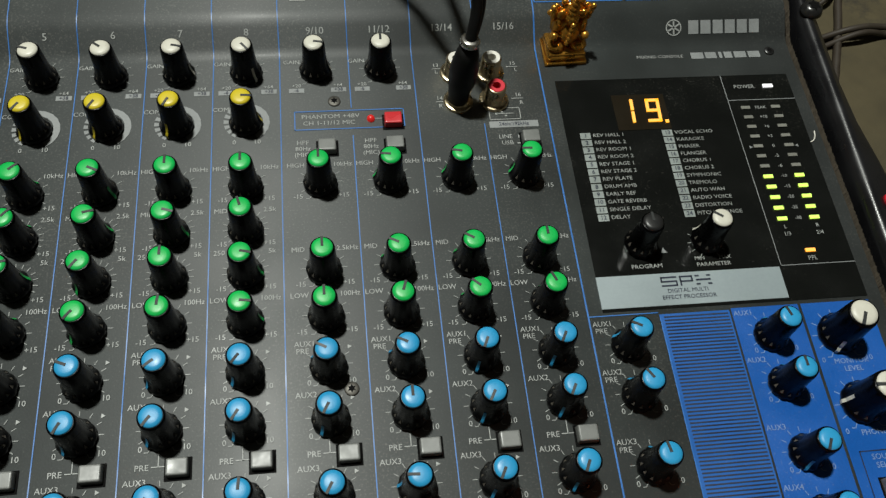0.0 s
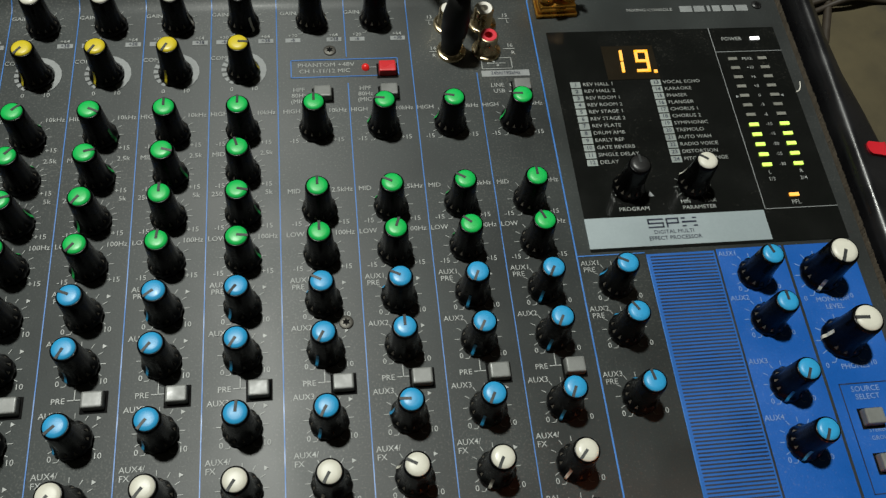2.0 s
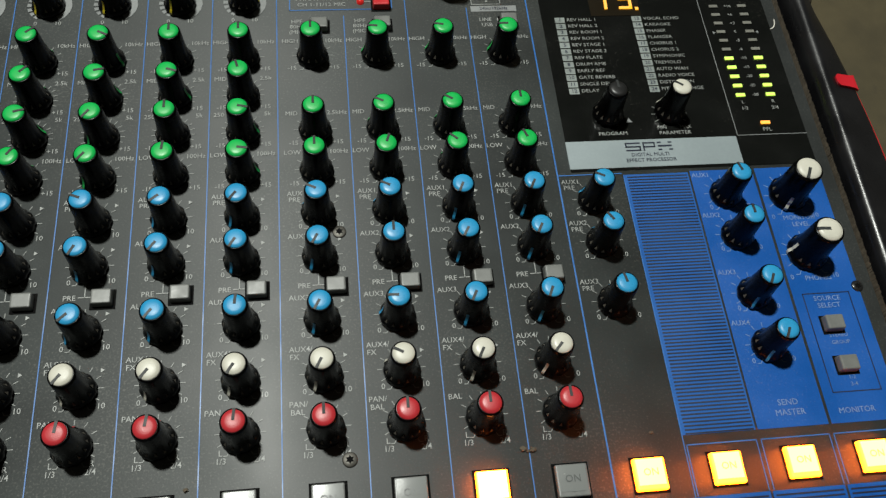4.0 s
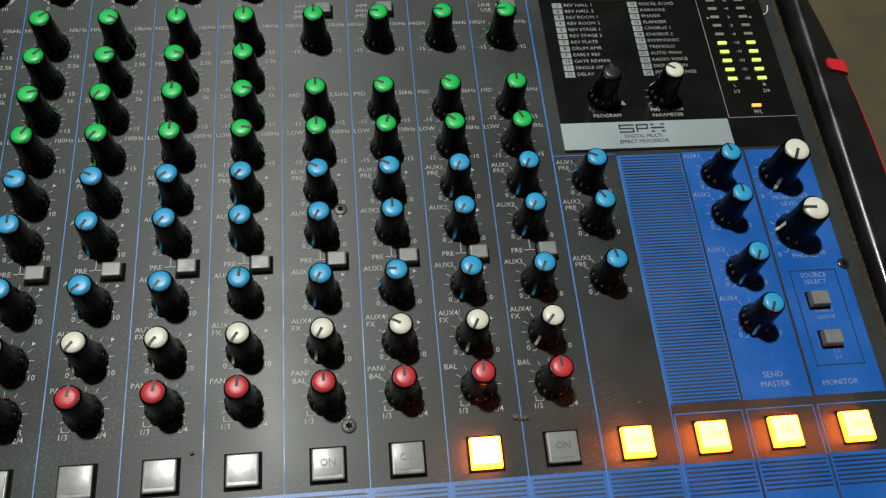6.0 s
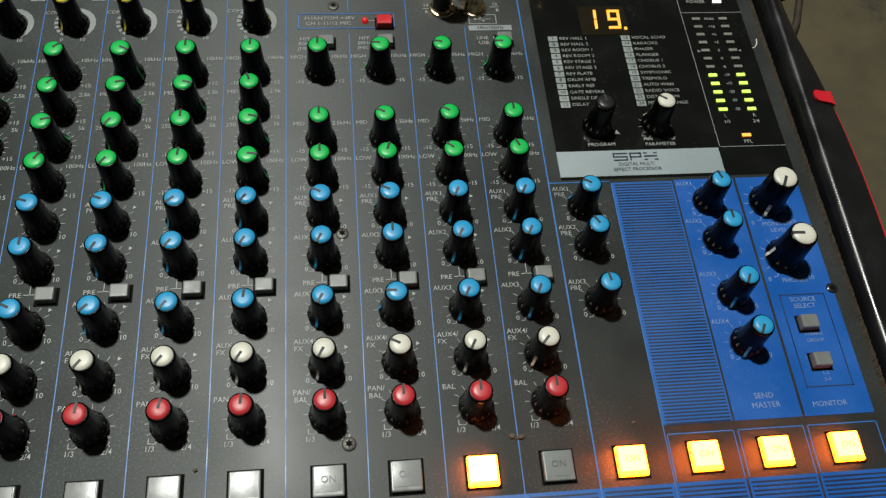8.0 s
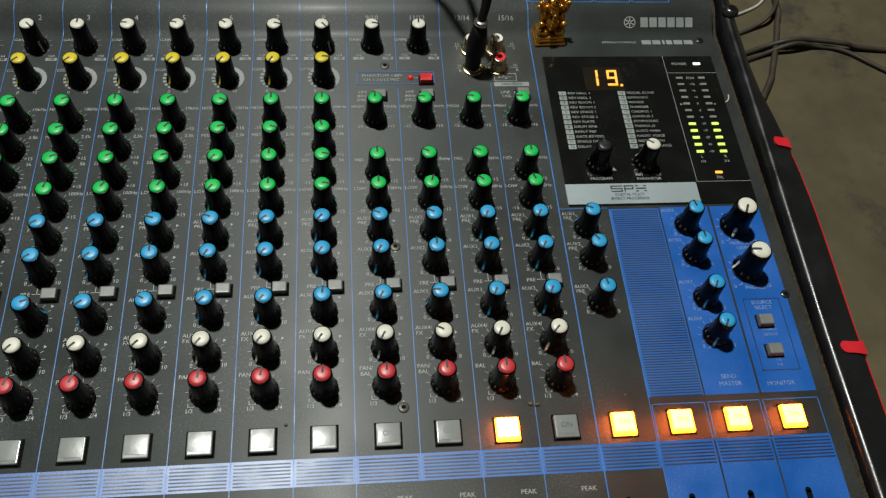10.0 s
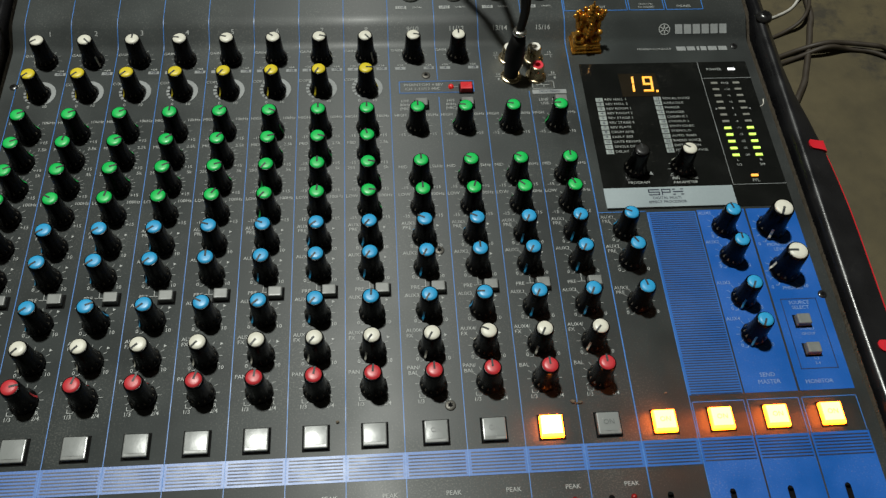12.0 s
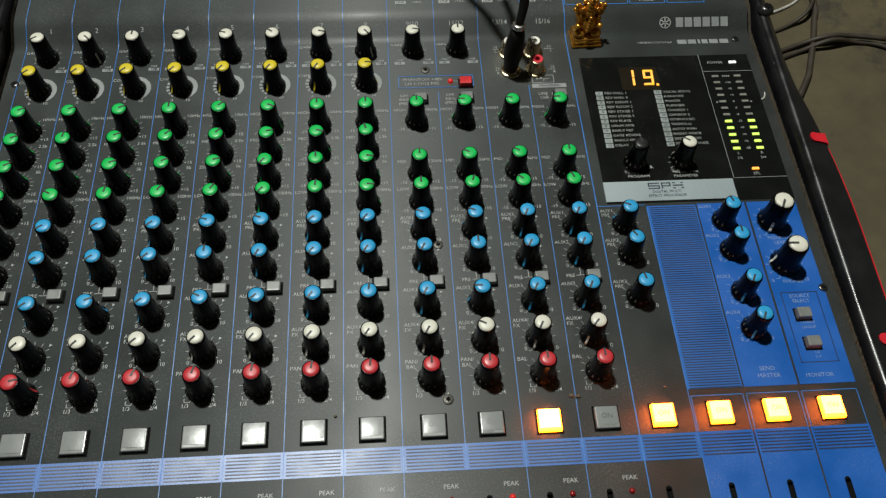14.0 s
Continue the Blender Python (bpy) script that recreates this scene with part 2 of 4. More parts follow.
def tube(points, radius, seg=10, smooth_steps=6):
    """A round cable along a smooth line through the points."""
    pts = [Vector(p) for p in points]
    line = []
    for i in range(len(pts) - 1):
        p0, p1, p2, p3 = pts[max(i - 1, 0)], pts[i], pts[i + 1], pts[min(i + 2, len(pts) - 1)]
        for s in range(smooth_steps):
            t = s / smooth_steps
            line.append(0.5 * (2 * p1 + (p2 - p0) * t + (2 * p0 - 5 * p1 + 4 * p2 - p3) * t * t + (3 * p1 - p0 - 3 * p2 + p3) * t ** 3))
    line.append(pts[-1])
    bm = bmesh.new()
    rings, side = [], None
    for i, p in enumerate(line):
        d = (line[min(i + 1, len(line) - 1)] - line[max(i - 1, 0)]).normalized()
        if side is None:
            side = d.orthogonal().normalized()
        side = (side - d * side.dot(d)).normalized()
        up = d.cross(side)
        rings.append([bm.verts.new(p + radius * (math.cos(2 * math.pi * k / seg) * side + math.sin(2 * math.pi * k / seg) * up)) for k in range(seg)])
    for a, b in zip(rings, rings[1:]):
        for k in range(seg):
            bm.faces.new((a[k], a[(k + 1) % seg], b[(k + 1) % seg], b[k]))
    bm.faces.new(rings[0][::-1])
    bm.faces.new(rings[-1])
    return bm


def quads(rects, z=0.0):
    """Flat printed bars (x0, x1, y0, y1)."""
    bm = bmesh.new()
    for x0, x1, y0, y1 in rects:
        bm.faces.new([bm.verts.new((x, y, z)) for x, y in ((x0, y0), (x1, y0), (x1, y1), (x0, y1))])
    return bm


# the panel's section, from the user's edge to the back: flat, a short ramp, then the jack field
BENDS = [(0.2464, 0.0), (0.2520, 34.0), (0.2588, 34.0), (0.2662, 4.0)]


def section():
    """The flat field, a rounded rise of 34 degrees and the nearly flat jack field, as (y, z)."""
    pts, y, z = [(-0.205, 0.0), (-0.204, 0.0), (0.2450, 0.0), (0.2464, 0.0)], 0.2464, 0.0
    for (y0, a0), (y1, a1) in zip(BENDS, BENDS[1:]):
        steps = 2 if a0 == a1 else 9
        for k in range(steps):
            z += math.tan(radians(a0 + (a1 - a0) * (k + 0.5) / steps)) * (y1 - y0) / steps
            y += (y1 - y0) / steps
            pts.append((y, z))
    t = math.tan(radians(BENDS[-1][1]))
    return pts + [(0.268, z + (0.268 - y) * t), (0.334, z + (0.334 - y) * t), (0.335, z + (0.335 - y) * t)]


SECTION = section()


def height(y):
    for (y0, z0), (y1, z1) in zip(SECTION, SECTION[1:]):
        if y <= y1:
            return z0 + (z1 - z0) * (y - y0) / (y1 - y0)
    return SECTION[-1][1]


def slope(y):
    return math.atan2(height(y + 0.0008) - height(y - 0.0008), 0.0016)


def ribbon(x, y0, y1, w, lift=0.00022):
    """A printed line that follows the section."""
    ys = [y0] + [y for y, _ in SECTION if y0 < y < y1] + [y1]
    bm = bmesh.new()
    pair = [(bm.verts.new((x - w / 2, y, height(y) + lift)), bm.verts.new((x + w / 2, y, height(y) + lift))) for y in ys]
    for a, b in zip(pair, pair[1:]):
        bm.faces.new((a[0], a[1], b[1], b[0]))
    return bm


LETTERS = {}


def letters(text, align, bold):
    key = (text, align, bold)
    if key not in LETTERS:
        cu = bpy.data.curves.new("letters", "FONT")
        cu.body, cu.align_x, cu.align_y, cu.size, cu.resolution_u = text, align, "CENTER", 1.0, 2
        cu.offset = 0.0 if "M" in text else bold
        ob = bpy.data.objects.new("letters", cu)
        scene.collection.objects.link(ob)
        bpy.context.view_layer.update()
        mesh = bpy.data.meshes.new_from_object(ob.evaluated_get(bpy.context.evaluated_depsgraph_get()))
        bpy.data.objects.remove(ob)
        bpy.data.curves.remove(cu)
        LETTERS[key] = mesh
    return LETTERS[key]


def words(text, x, y, cap, parent, material=None, align="CENTER", wide=1.0, bold=0.0015, lift=0.00026, name="printed_label"):
    """Printed lettering on the panel; cap is the height of its capitals."""
    mesh = letters(text, align, bold)
    mat = material or M_WHITE
    ob = new(name, mesh)
    if not mesh.materials:
        mesh.materials.append(mat)
    if mesh.materials[0] != mat:
        ob.material_slots[0].link, ob.material_slots[0].material = "OBJECT", mat
    k = cap / 0.70
    a = slope(y)
    ob.location, ob.rotation_euler, ob.scale = (x, y, height(y) + lift), (a, 0, 0), (k * wide, k, k)
    ob.parent = parent
    return ob


# ---- room: floor, plus unseen walls and ceiling added for bounce light ----
FLOOR_Z = -0.115
fl = part("floor", slab(-2.2, 2.4, -2.2, 2.6, FLOOR_Z - 0.1, FLOOR_Z), M_FLOOR, None)
tagged(fl, "stained brown-grey cement floor with dark patches", "floor", kind="structure")
for nm, dims in (("wall_north", (-2.3, 2.5, 2.6, 2.7)), ("wall_south", (-2.3, 2.5, -2.3, -2.2)), ("wall_west", (-2.3, -2.2, -2.2, 2.6)), ("wall_east", (2.4, 2.5, -2.2, 2.6))):
    tagged(part(nm, slab(*dims, FLOOR_Z - 0.1, 2.5), M_WALL, None), "plain wall, unseen, added to bounce light", "wall", kind="structure")
tagged(part("ceiling", slab(-2.3, 2.5, -2.3, 2.7, 2.5, 2.6), M_WALL, None), "plain ceiling, unseen, added to bounce light", "ceiling", kind="structure")

# ---- mixing console: chassis and panel ----
console = new("mixing_console")
console.location = (0, 0, 0)
tagged(console, "dusty charcoal mixing console with coloured knobs on the cement floor", "mixing console")
XL, XR = -0.2245, 0.2248


def panel_mesh():
    bm = bmesh.new()
    top = [(bm.verts.new((XL, y, z)), bm.verts.new((XR, y, z))) for y, z in SECTION]
    low = [(bm.verts.new((XL, y, z - 0.003)), bm.verts.new((XR, y, z - 0.003))) for y, z in SECTION]
    for i in range(len(top) - 1):
        a, b, c, d = top[i], top[i + 1], low[i], low[i + 1]
        bm.faces.new((a[0], a[1], b[1], b[0]))
        bm.faces.new((c[1], c[0], d[0], d[1]))
        bm.faces.new((a[1], c[1], d[1], b[1]))
        bm.faces.new((c[0], a[0], b[0], d[0]))
    bm.faces.new((top[0][0], low[0][0], low[0][1], top[0][1]))
    bm.faces.new((top[-1][1], low[-1][1], low[-1][0], top[-1][0]))
    return bm


panel = part("top_panel", panel_mesh(), M_PANEL, console, "charcoal painted steel panel", smooth=True)
part("chassis", slab(-0.2195, 0.2195, -0.203, 0.333, FLOOR_Z + 0.012, -0.004, 0.003), M_RAIL, console, "black steel chassis")
for x in (-0.19, 0.19):
    for y in (-0.17, 0.29):
        part("rubber_foot", lathe([(0.009, 0.0), (0.010, 0.002), (0.010, 0.012)], 20), M_RUBBER, console, at=(x, y, FLOOR_Z))


def narrowing(y):
    """How far the outer side of the end caps draws in towards the back."""
    return max(-0.0130, -0.0015 - max(0.0, y - 0.10) ** 2)


def rail_mesh(sign):
    """An end cap: a rounded inner lip, a nearly flat top that falls outwards, and a tall outer side."""
    prof = [(0.2290, -0.012), (0.2293, -0.002), (0.2302, 0.0012), (0.2317, 0.0026), (0.2332, 0.0029), (0.2352, 0.0024), (0.2392, 0.0012),
            (0.2495, -0.0008), (0.2512, -0.0014), (0.2520, -0.0026), (0.2523, -0.0060), (0.2523, FLOOR_Z + 0.006), (0.2290, FLOOR_Z + 0.006)]
    ys = [-0.21, -0.1, 0.0, 0.04, 0.06, 0.1, 0.12, 0.14, 0.16, 0.18, 0.20, 0.22, 0.26, 0.30, 0.336]
    bm = bmesh.new()
    rings = []
    for y in ys:
        rings.append([bm.verts.new((sign * (x + narrowing(y) * max(0.0, x - 0.2345) / 0.0178), y, z + (0.036 * max(0.0, y - 0.05) if z > -0.02 else 0.0))) for x, z in prof])
    for a, b in zip(rings, rings[1:]):
        for k in range(len(prof)):
            f = (a[k], a[(k + 1) % len(prof)], b[(k + 1) % len(prof)], b[k])
            bm.faces.new(f if sign < 0 else f[::-1])
    bm.faces.new(rings[0][::-1])
    bm.faces.new(rings[-1])
    bmesh.ops.recalc_face_normals(bm, faces=bm.faces[:])
    return bm


rails = {}
for sign in (-1, 1):
    rails[sign] = part("end_rail", rail_mesh(sign), M_RAIL, console, "glossy black side rail", smooth=True)


def dust_seam(x, y0, y1):
    rnd = random.Random(5)
    bm = bmesh.new()
    n = 900
    prev = None
    for i in range(n + 1):
        y = y0 + (y1 - y0) * i / n
        w = 0.00025 + 0.00025 * rnd.random()
        o = 0.00012 * rnd.uniform(-1, 1)
        zt = height(y) + 0.0002 + 0.0007 * rnd.random()
        row = [bm.verts.new((x + o - w, y, height(y) - 0.003)), bm.verts.new((x + o, y, zt)), bm.verts.new((x + o + w, y, height(y) - 0.004))]
        if prev:
            for k in range(2):
                bm.faces.new((prev[k], prev[k + 1], row[k + 1], row[k]))
        prev = row
    return bm


for sx in (-0.2262, 0.2268):
    part("dust_seam", dust_seam(sx, -0.2, 0.30), M_DUST, console, "fuzzy line of brown dust in the seam")

# red side trim with round tongues that lap over the rail
def trim_mesh():
    bm = bmesh.new()
    rows = []
    for k in range(24):
        y = -0.2 + 0.365 * k / 23
        x, lift = 0.2524 + narrowing(y), 0.036 * max(0.0, y - 0.05)
        rows.append([bm.verts.new(p) for p in ((x, y, -0.030), (x, y, lift - 0.0030), (x + 0.0009, y, lift - 0.0034), (x + 0.0009, y, -0.030))])
    for p, q in zip(rows, rows[1:]):
        for k in range(4):
            bm.faces.new((p[k], p[(k + 1) % 4], q[(k + 1) % 4], q[k]))
    bm.faces.new(rows[0])
    bm.faces.new(rows[-1][::-1])
    bmesh.ops.recalc_face_normals(bm, faces=bm.faces[:])
    return bm


trim = part("red_side_trim", trim_mesh(), M_RED, console, "red plastic side trim with rounded tongues")


def tongue(cx, cy, half, x_out):
    """A round-ended tongue that lies on the falling top of the rail and widens at the outer edge."""
    bm = bmesh.new()

    lift = 0.036 * max(0.0, cy - 0.05)

    def z_at(x):
        return lift + 0.0012 - (x - 0.2392) * 0.195 if x < 0.2495 else lift - 0.0008 - (x - 0.2495) * 0.36
    stations = [(cx + half * (1 - math.cos(math.pi * k / 12)), half * math.sin(math.pi * k / 12)) for k in range(1, 7)]
    stations += [(0.2445, half), (0.2480, half * 1.05), (0.2500, half * 1.15), (x_out, half * 1.3)]
    draw = narrowing(cy) + 0.0015
    rows = []
    for x, w in stations:
        rows.append([bm.verts.new((x + draw * (x - cx) / (x_out - cx), cy + q * w, z_at(x) + dz)) for q, dz in ((-1, -0.0004), (-1, 0.0009), (1, 0.0009), (1, -0.0004))])
    for p, q in zip(rows, rows[1:]):
        for k in range(4):
            bm.faces.new((p[k], p[(k + 1) % 4], q[(k + 1) % 4], q[k]))
    bm.faces.new(rows[0])
    bm.faces.new(rows[-1][::-1])
    bmesh.ops.recalc_face_normals(bm, faces=bm.faces[:])
    return bm


for ty in (0.0345, 0.1600, -0.0910):
    part("tongue", tongue(0.2370, ty, 0.0031, 0.2513), M_RED, trim)

# ---- strips ----
CENTRE = [-0.0149 - 0.02690 * (7 - i) for i in range(8)] + [0.0135 + 0.02697 * i for i in range(8)]
EDGE = [-0.0012 - 0.02700 * (8 - i) for i in range(9)] + [0.0274 + 0.02705 * i for i in range(8)]
ROW = {"gain": 0.2395, "comp": 0.2136, "high": 0.1838, "mid": 0.1646, "midf": 0.1463, "low": 0.1275, "aux1": 0.1084, "aux2": 0.0897,
       "aux3": 0.0645, "aux4": 0.0436, "pan": 0.0246}

for i, x in enumerate(EDGE[:14]):
    if i == 9:
        for y0, y1 in ((-0.0205, 0.2062), (0.2200, 0.330)):
            part("strip_line", ribbon(x, y0, y1, 0.00038), M_LINE, panel)
    elif i == 13:
        part("strip_line", ribbon(x + 0.0002, -0.2, 0.1185, 0.00038), M_LINE, panel)
    elif i == 12:
        part("strip_line", ribbon(x + 0.0002, -0.2, 0.330, 0.0006), M_LINE, panel)
    elif i == 11:
        part("strip_line", ribbon(x, -0.2, 0.2095, 0.00038), M_LINE, panel)
        part("strip_line", ribbon(x, 0.2475, 0.330, 0.00038), M_LINE, panel)
    else:
        part("strip_line", ribbon(x, -0.2, 0.330, 0.00038), M_LINE, panel)

# blue band under the switches, dark fine lines on it
for i in range(16):
    x0, x1 = EDGE[i] + 0.0004, EDGE[i + 1] - 0.0004
    if i == 15:
        x1 = 0.2186
    if i < 13:
        band = part("blue_band", quads([(x0 - 0.0003, x1 + 0.0003, -0.0202, -0.0079)], 0.00015), M_BAND, panel)
    else:
        band = part("blue_band", quads([(x0, x1, -0.2, -0.0079)], 0.00015), M_BLUE, panel)
    stroke = to_mesh("fine_line", quads([(x0 + 0.0009, x1 - 0.0009, -0.00029, 0.00029)], 0.0003))
    for k in range(7):
        link_mesh("fine_line", stroke, M_DARKLINE, band).location.y = -0.0095 - 0.00155 * k

# ---- knobs ----
def knob_body(r0, r1, h, seg=72, ridges=12):
    """A slim smooth barrel that flares into a scalloped skirt; the scallops die out up the barrel."""
    prof = [(r0 * 0.96, 0.0004, 0.5), (r0 * 1.0, 0.0008, 0.8), (r0 * 1.0, 0.0015, 1.0), (r0 * 1.0, 0.0021, 1.0), (r0 * 0.955, 0.0027, 1.0), (r0 * 0.90, 0.0034, 1.3),
            (r1 * 1.345, 0.0047, 1.3), (r1 * 1.28, 0.0062, 0.9), (r1 * 1.245, 0.0080, 0.45), (r1 * 1.19, 0.0110, 0.30), (r1 * 1.12, h - 0.0014, 0.25),
            (r1 * 1.09, h - 0.0006, 0.12), (r1 * 1.03, h - 0.0002, 0.0), (r1 * 0.93, h - 0.0002, 0.0)]
    bm = bmesh.new()
    rings = []
    for r, z, amount in prof:
        ring = []
        for i in range(seg):
            a = 2 * math.pi * i / seg
            k = 1.0 + 0.045 * amount * (abs(math.cos(ridges * a / 2)) - 0.64)
            ring.append(bm.verts.new((r * k * math.sin(a), r * k * math.cos(a), z)))
        rings.append(ring)
    for p, q in zip(rings, rings[1:]):
        for i in range(seg):
            bm.faces.new((p[(i + 1) % seg], p[i], q[i], q[(i + 1) % seg]))
    bm.faces.new(rings[-1][::-1])
    return bm


def knob_meshes(r0, r1, h):
    body = knob_body(r0, r1, h)
    cap = lathe([(r1 * 0.945, h - 0.0014), (r1 * 0.945, h - 0.0001), (r1 * 0.89, h + 0.0003), (r1 * 0.6, h + 0.0006), (r1 * 0.25, h + 0.0007)], 32)
    pointer = block(r1 * 0.24, r1 * 0.98, 0.00055, 0.0)
    for v in pointer.verts:
        v.co.y += r1 * 0.50
        v.co.z += h + 0.00032 if v.co.y < r1 * 0.5 else h + 0.00002
    mark = bmesh.new()
    ring = []
    for z, r in ((0.0008, r0 * 1.025), (0.0016, r0 * 1.03), (0.0022, r0 * 1.03), (0.0029, r0 * 0.985), (0.0037, r0 * 0.92), (0.0050, r1 * 1.40), (0.0064, r1 * 1.33), (0.0080, r1 * 1.29)):
        ring.append([mark.verts.new((s * r1 * 0.13, r, z)) for s in (-1, 1)])
    for a, b in zip(ring, ring[1:]):
        mark.faces.new((a[1], a[0], b[0], b[1]))
    return (to_mesh("knob", body, True), to_mesh("cap", cap, True), to_mesh("pointer", pointer), to_mesh("side_mark", mark))


def dusty_flute_glint(r0, r1, n=12):
    """Pale dusty wedges, painted glints where the barrel's flutes run out on the skirt."""
    bm = bmesh.new()
    for k in range(n):
        a = math.pi * (2 * k + 1) / n
        if abs(a - 2 * math.pi * round(a / (2 * math.pi))) < 0.3:
            continue
        d, s = Vector((math.sin(a), math.cos(a), 0)), Vector((math.cos(a), -math.sin(a), 0))
        tri = (d * r0 * 0.915 - s * r0 * 0.085 + Vector((0, 0, 0.0035)), d * r0 * 0.915 + s * r0 * 0.085 + Vector((0, 0, 0.0035)), d * r1 * 1.315 + Vector((0, 0, 0.0053)))
        bm.faces.new([bm.verts.new(p) for p in tri])
    bmesh.ops.recalc_face_normals(bm, faces=bm.faces[:])
    return to_mesh("dusty_flute_glint", bm)


GLINTS = {"small": dusty_flute_glint(0.0065, 0.0040), "large": dusty_flute_glint(0.0079, 0.0051)}
SMALL, LARGE = knob_meshes(0.0065, 0.0040, 0.0181), knob_meshes(0.0079, 0.0051, 0.0202)
TINTED = {}


def tinted(mesh, mat, key):
    if (key, mat.name) not in TINTED:
        c = mesh.copy()
        c.materials.clear()
        c.materials.append(mat)
        TINTED[(key, mat.name)] = c
    return TINTED[(key, mat.name)]


def knob(x, y, angle, color, big=False):
    """A fluted pot knob with a coloured cap, turned clockwise from straight up by angle degrees."""
    k, c, p, s = LARGE if big else SMALL
    tag = "large" if big else "small"
    body = new("knob", tinted(k, M_KNOB, tag + "k"))
    body.parent, body.location, body.rotation_euler = console, (x, y, 0.0), (0, 0, -radians(angle))
    body["label"] = "black fluted knob with a %s cap" % color
    for nm, me, mat in (("cap", c, M_CAP[color]), ("pointer", p, M_GROOVE), ("side_mark", s, M_CAP[color]), ("dusty_flute_glint", GLINTS[tag], M_KNOBGLINT)):
        ob = new(nm, tinted(me, mat, tag + nm))
        ob.parent = body
        if nm == "dusty_flute_glint":
            tagged(ob, kind="stuff")
    return body


def ticks(n=11, r0=0.0067, r1=0.0085, span=150, hook=True, w=0.00026):
    bm = bmesh.new()
    for i in range(n):
        a = math.radians(-span + 2 * span * i / (n - 1))
        d, s = Vector((math.sin(a), math.cos(a), 0)), Vector((math.cos(a), -math.sin(a), 0))
        v = [bm.verts.new(d * r + s * q * w / 2 + Vector((0, 0, 0.00024))) for r, q in ((r0, -1), (r0, 1), (r1, 1), (r1, -1))]
        bm.faces.new(v[::-1])
    if hook:
        for sg in (-1, 1):
            x, y = sg * r1 * math.sin(math.radians(span)), r1 * math.cos(math.radians(span))
            xs = sorted((x, x + sg * 0.0013))
            v = [bm.verts.new((a, b, 0.00024)) for a, b in ((xs[0], y - w / 2), (xs[1], y - w / 2), (xs[1], y + w / 2), (xs[0], y + w / 2))]
            bm.faces.new(v)
    bmesh.ops.recalc_face_normals(bm, faces=bm.faces[:])
    return bm


def comp_scale():
    """The compressor's scale: a ring of wedges that swells clockwise."""
    bm = bmesh.new()
    for i in range(16):
        a0 = math.radians(-150 + 300 * i / 16 + (1.2 if i < 7 else 0))
        a1 = math.radians(-150 + 300 * (i + 1) / 16 - (5.5 if i < 7 else 0))
        r0 = 0.0068
        r1 = r0 + 0.0016 + 0.0010 * min(1, i / 6)
        v = [bm.verts.new((r * math.sin(a), r * math.cos(a), 0.00024)) for r, a in ((r0, a0), (r0, a1), (r1, a1), (r1, a0))]
        bm.faces.new(v[::-1])
    bmesh.ops.recalc_face_normals(bm, faces=bm.faces[:])
    return bm


TICK = to_mesh("dial_scale", ticks())
TICK.materials.append(M_TICK)
TICKBLUE = to_mesh("dial_scale", ticks())
TICKBLUE.materials.append(M_FAINT)
FINETICK = to_mesh("dial_scale", ticks(17))
FINETICK.materials.append(M_TICK)
COMP = to_mesh("dial_scale", comp_scale())
COMP.materials.append(M_GREYPRINT)


def scale_at(mesh, x, y):
    ob = tagged(new("dial_scale", mesh), kind="stuff")
    ob.parent, ob.location = panel, (x, y + 0.0009, 0)


TURNS = {
    "gain": [-120, 135, 0, -80, -70, -50, 100, 140, 95, 0],
    "comp": [-130, -130, -130, -135, -140, -145, -150, 90],
    "high": [60, 60, 60, 0, 45, 115, 0, 0, 0, -80, -75, -85],
    "mid": [60, 8, 60, 48, 38, 75, 105, -15, 0, -60, -55, 0],
    "midf": [60, 62, 65, 60, 72, -140, 0, 100],
    "low": [-60, -60, 10, 30, 30, -138, 5, 95, 0, 18, -45, -20],
    "aux1": [-130, -120, -120, -125, -70, -65, -125, -140, -60, -60, -155, -152],
    "aux2": [-130, -125, -125, -130, 0, -150, -140, -146, -150, 0, -150, -152],
    "aux3": [-130, -125, 65, -125, -60, -130, -140, 5, -150, -85, -152, -155],
    "aux4": [-135, -135, -135, -130, -135, -140, -140, -145, -150, -60, -152, -137],
    "pan": [20, 75, 15, 20, 15, 5, 8, 5, 0, 0, 0, 0],
}
CAPS = {"gain": "white", "comp": "yellow", "high": "green", "mid": "green", "midf": "green", "low": "green", "aux1": "blue", "aux2": "blue",
        "aux3": "blue", "aux4": "white", "pan": "red"}
H1 = 0.0020

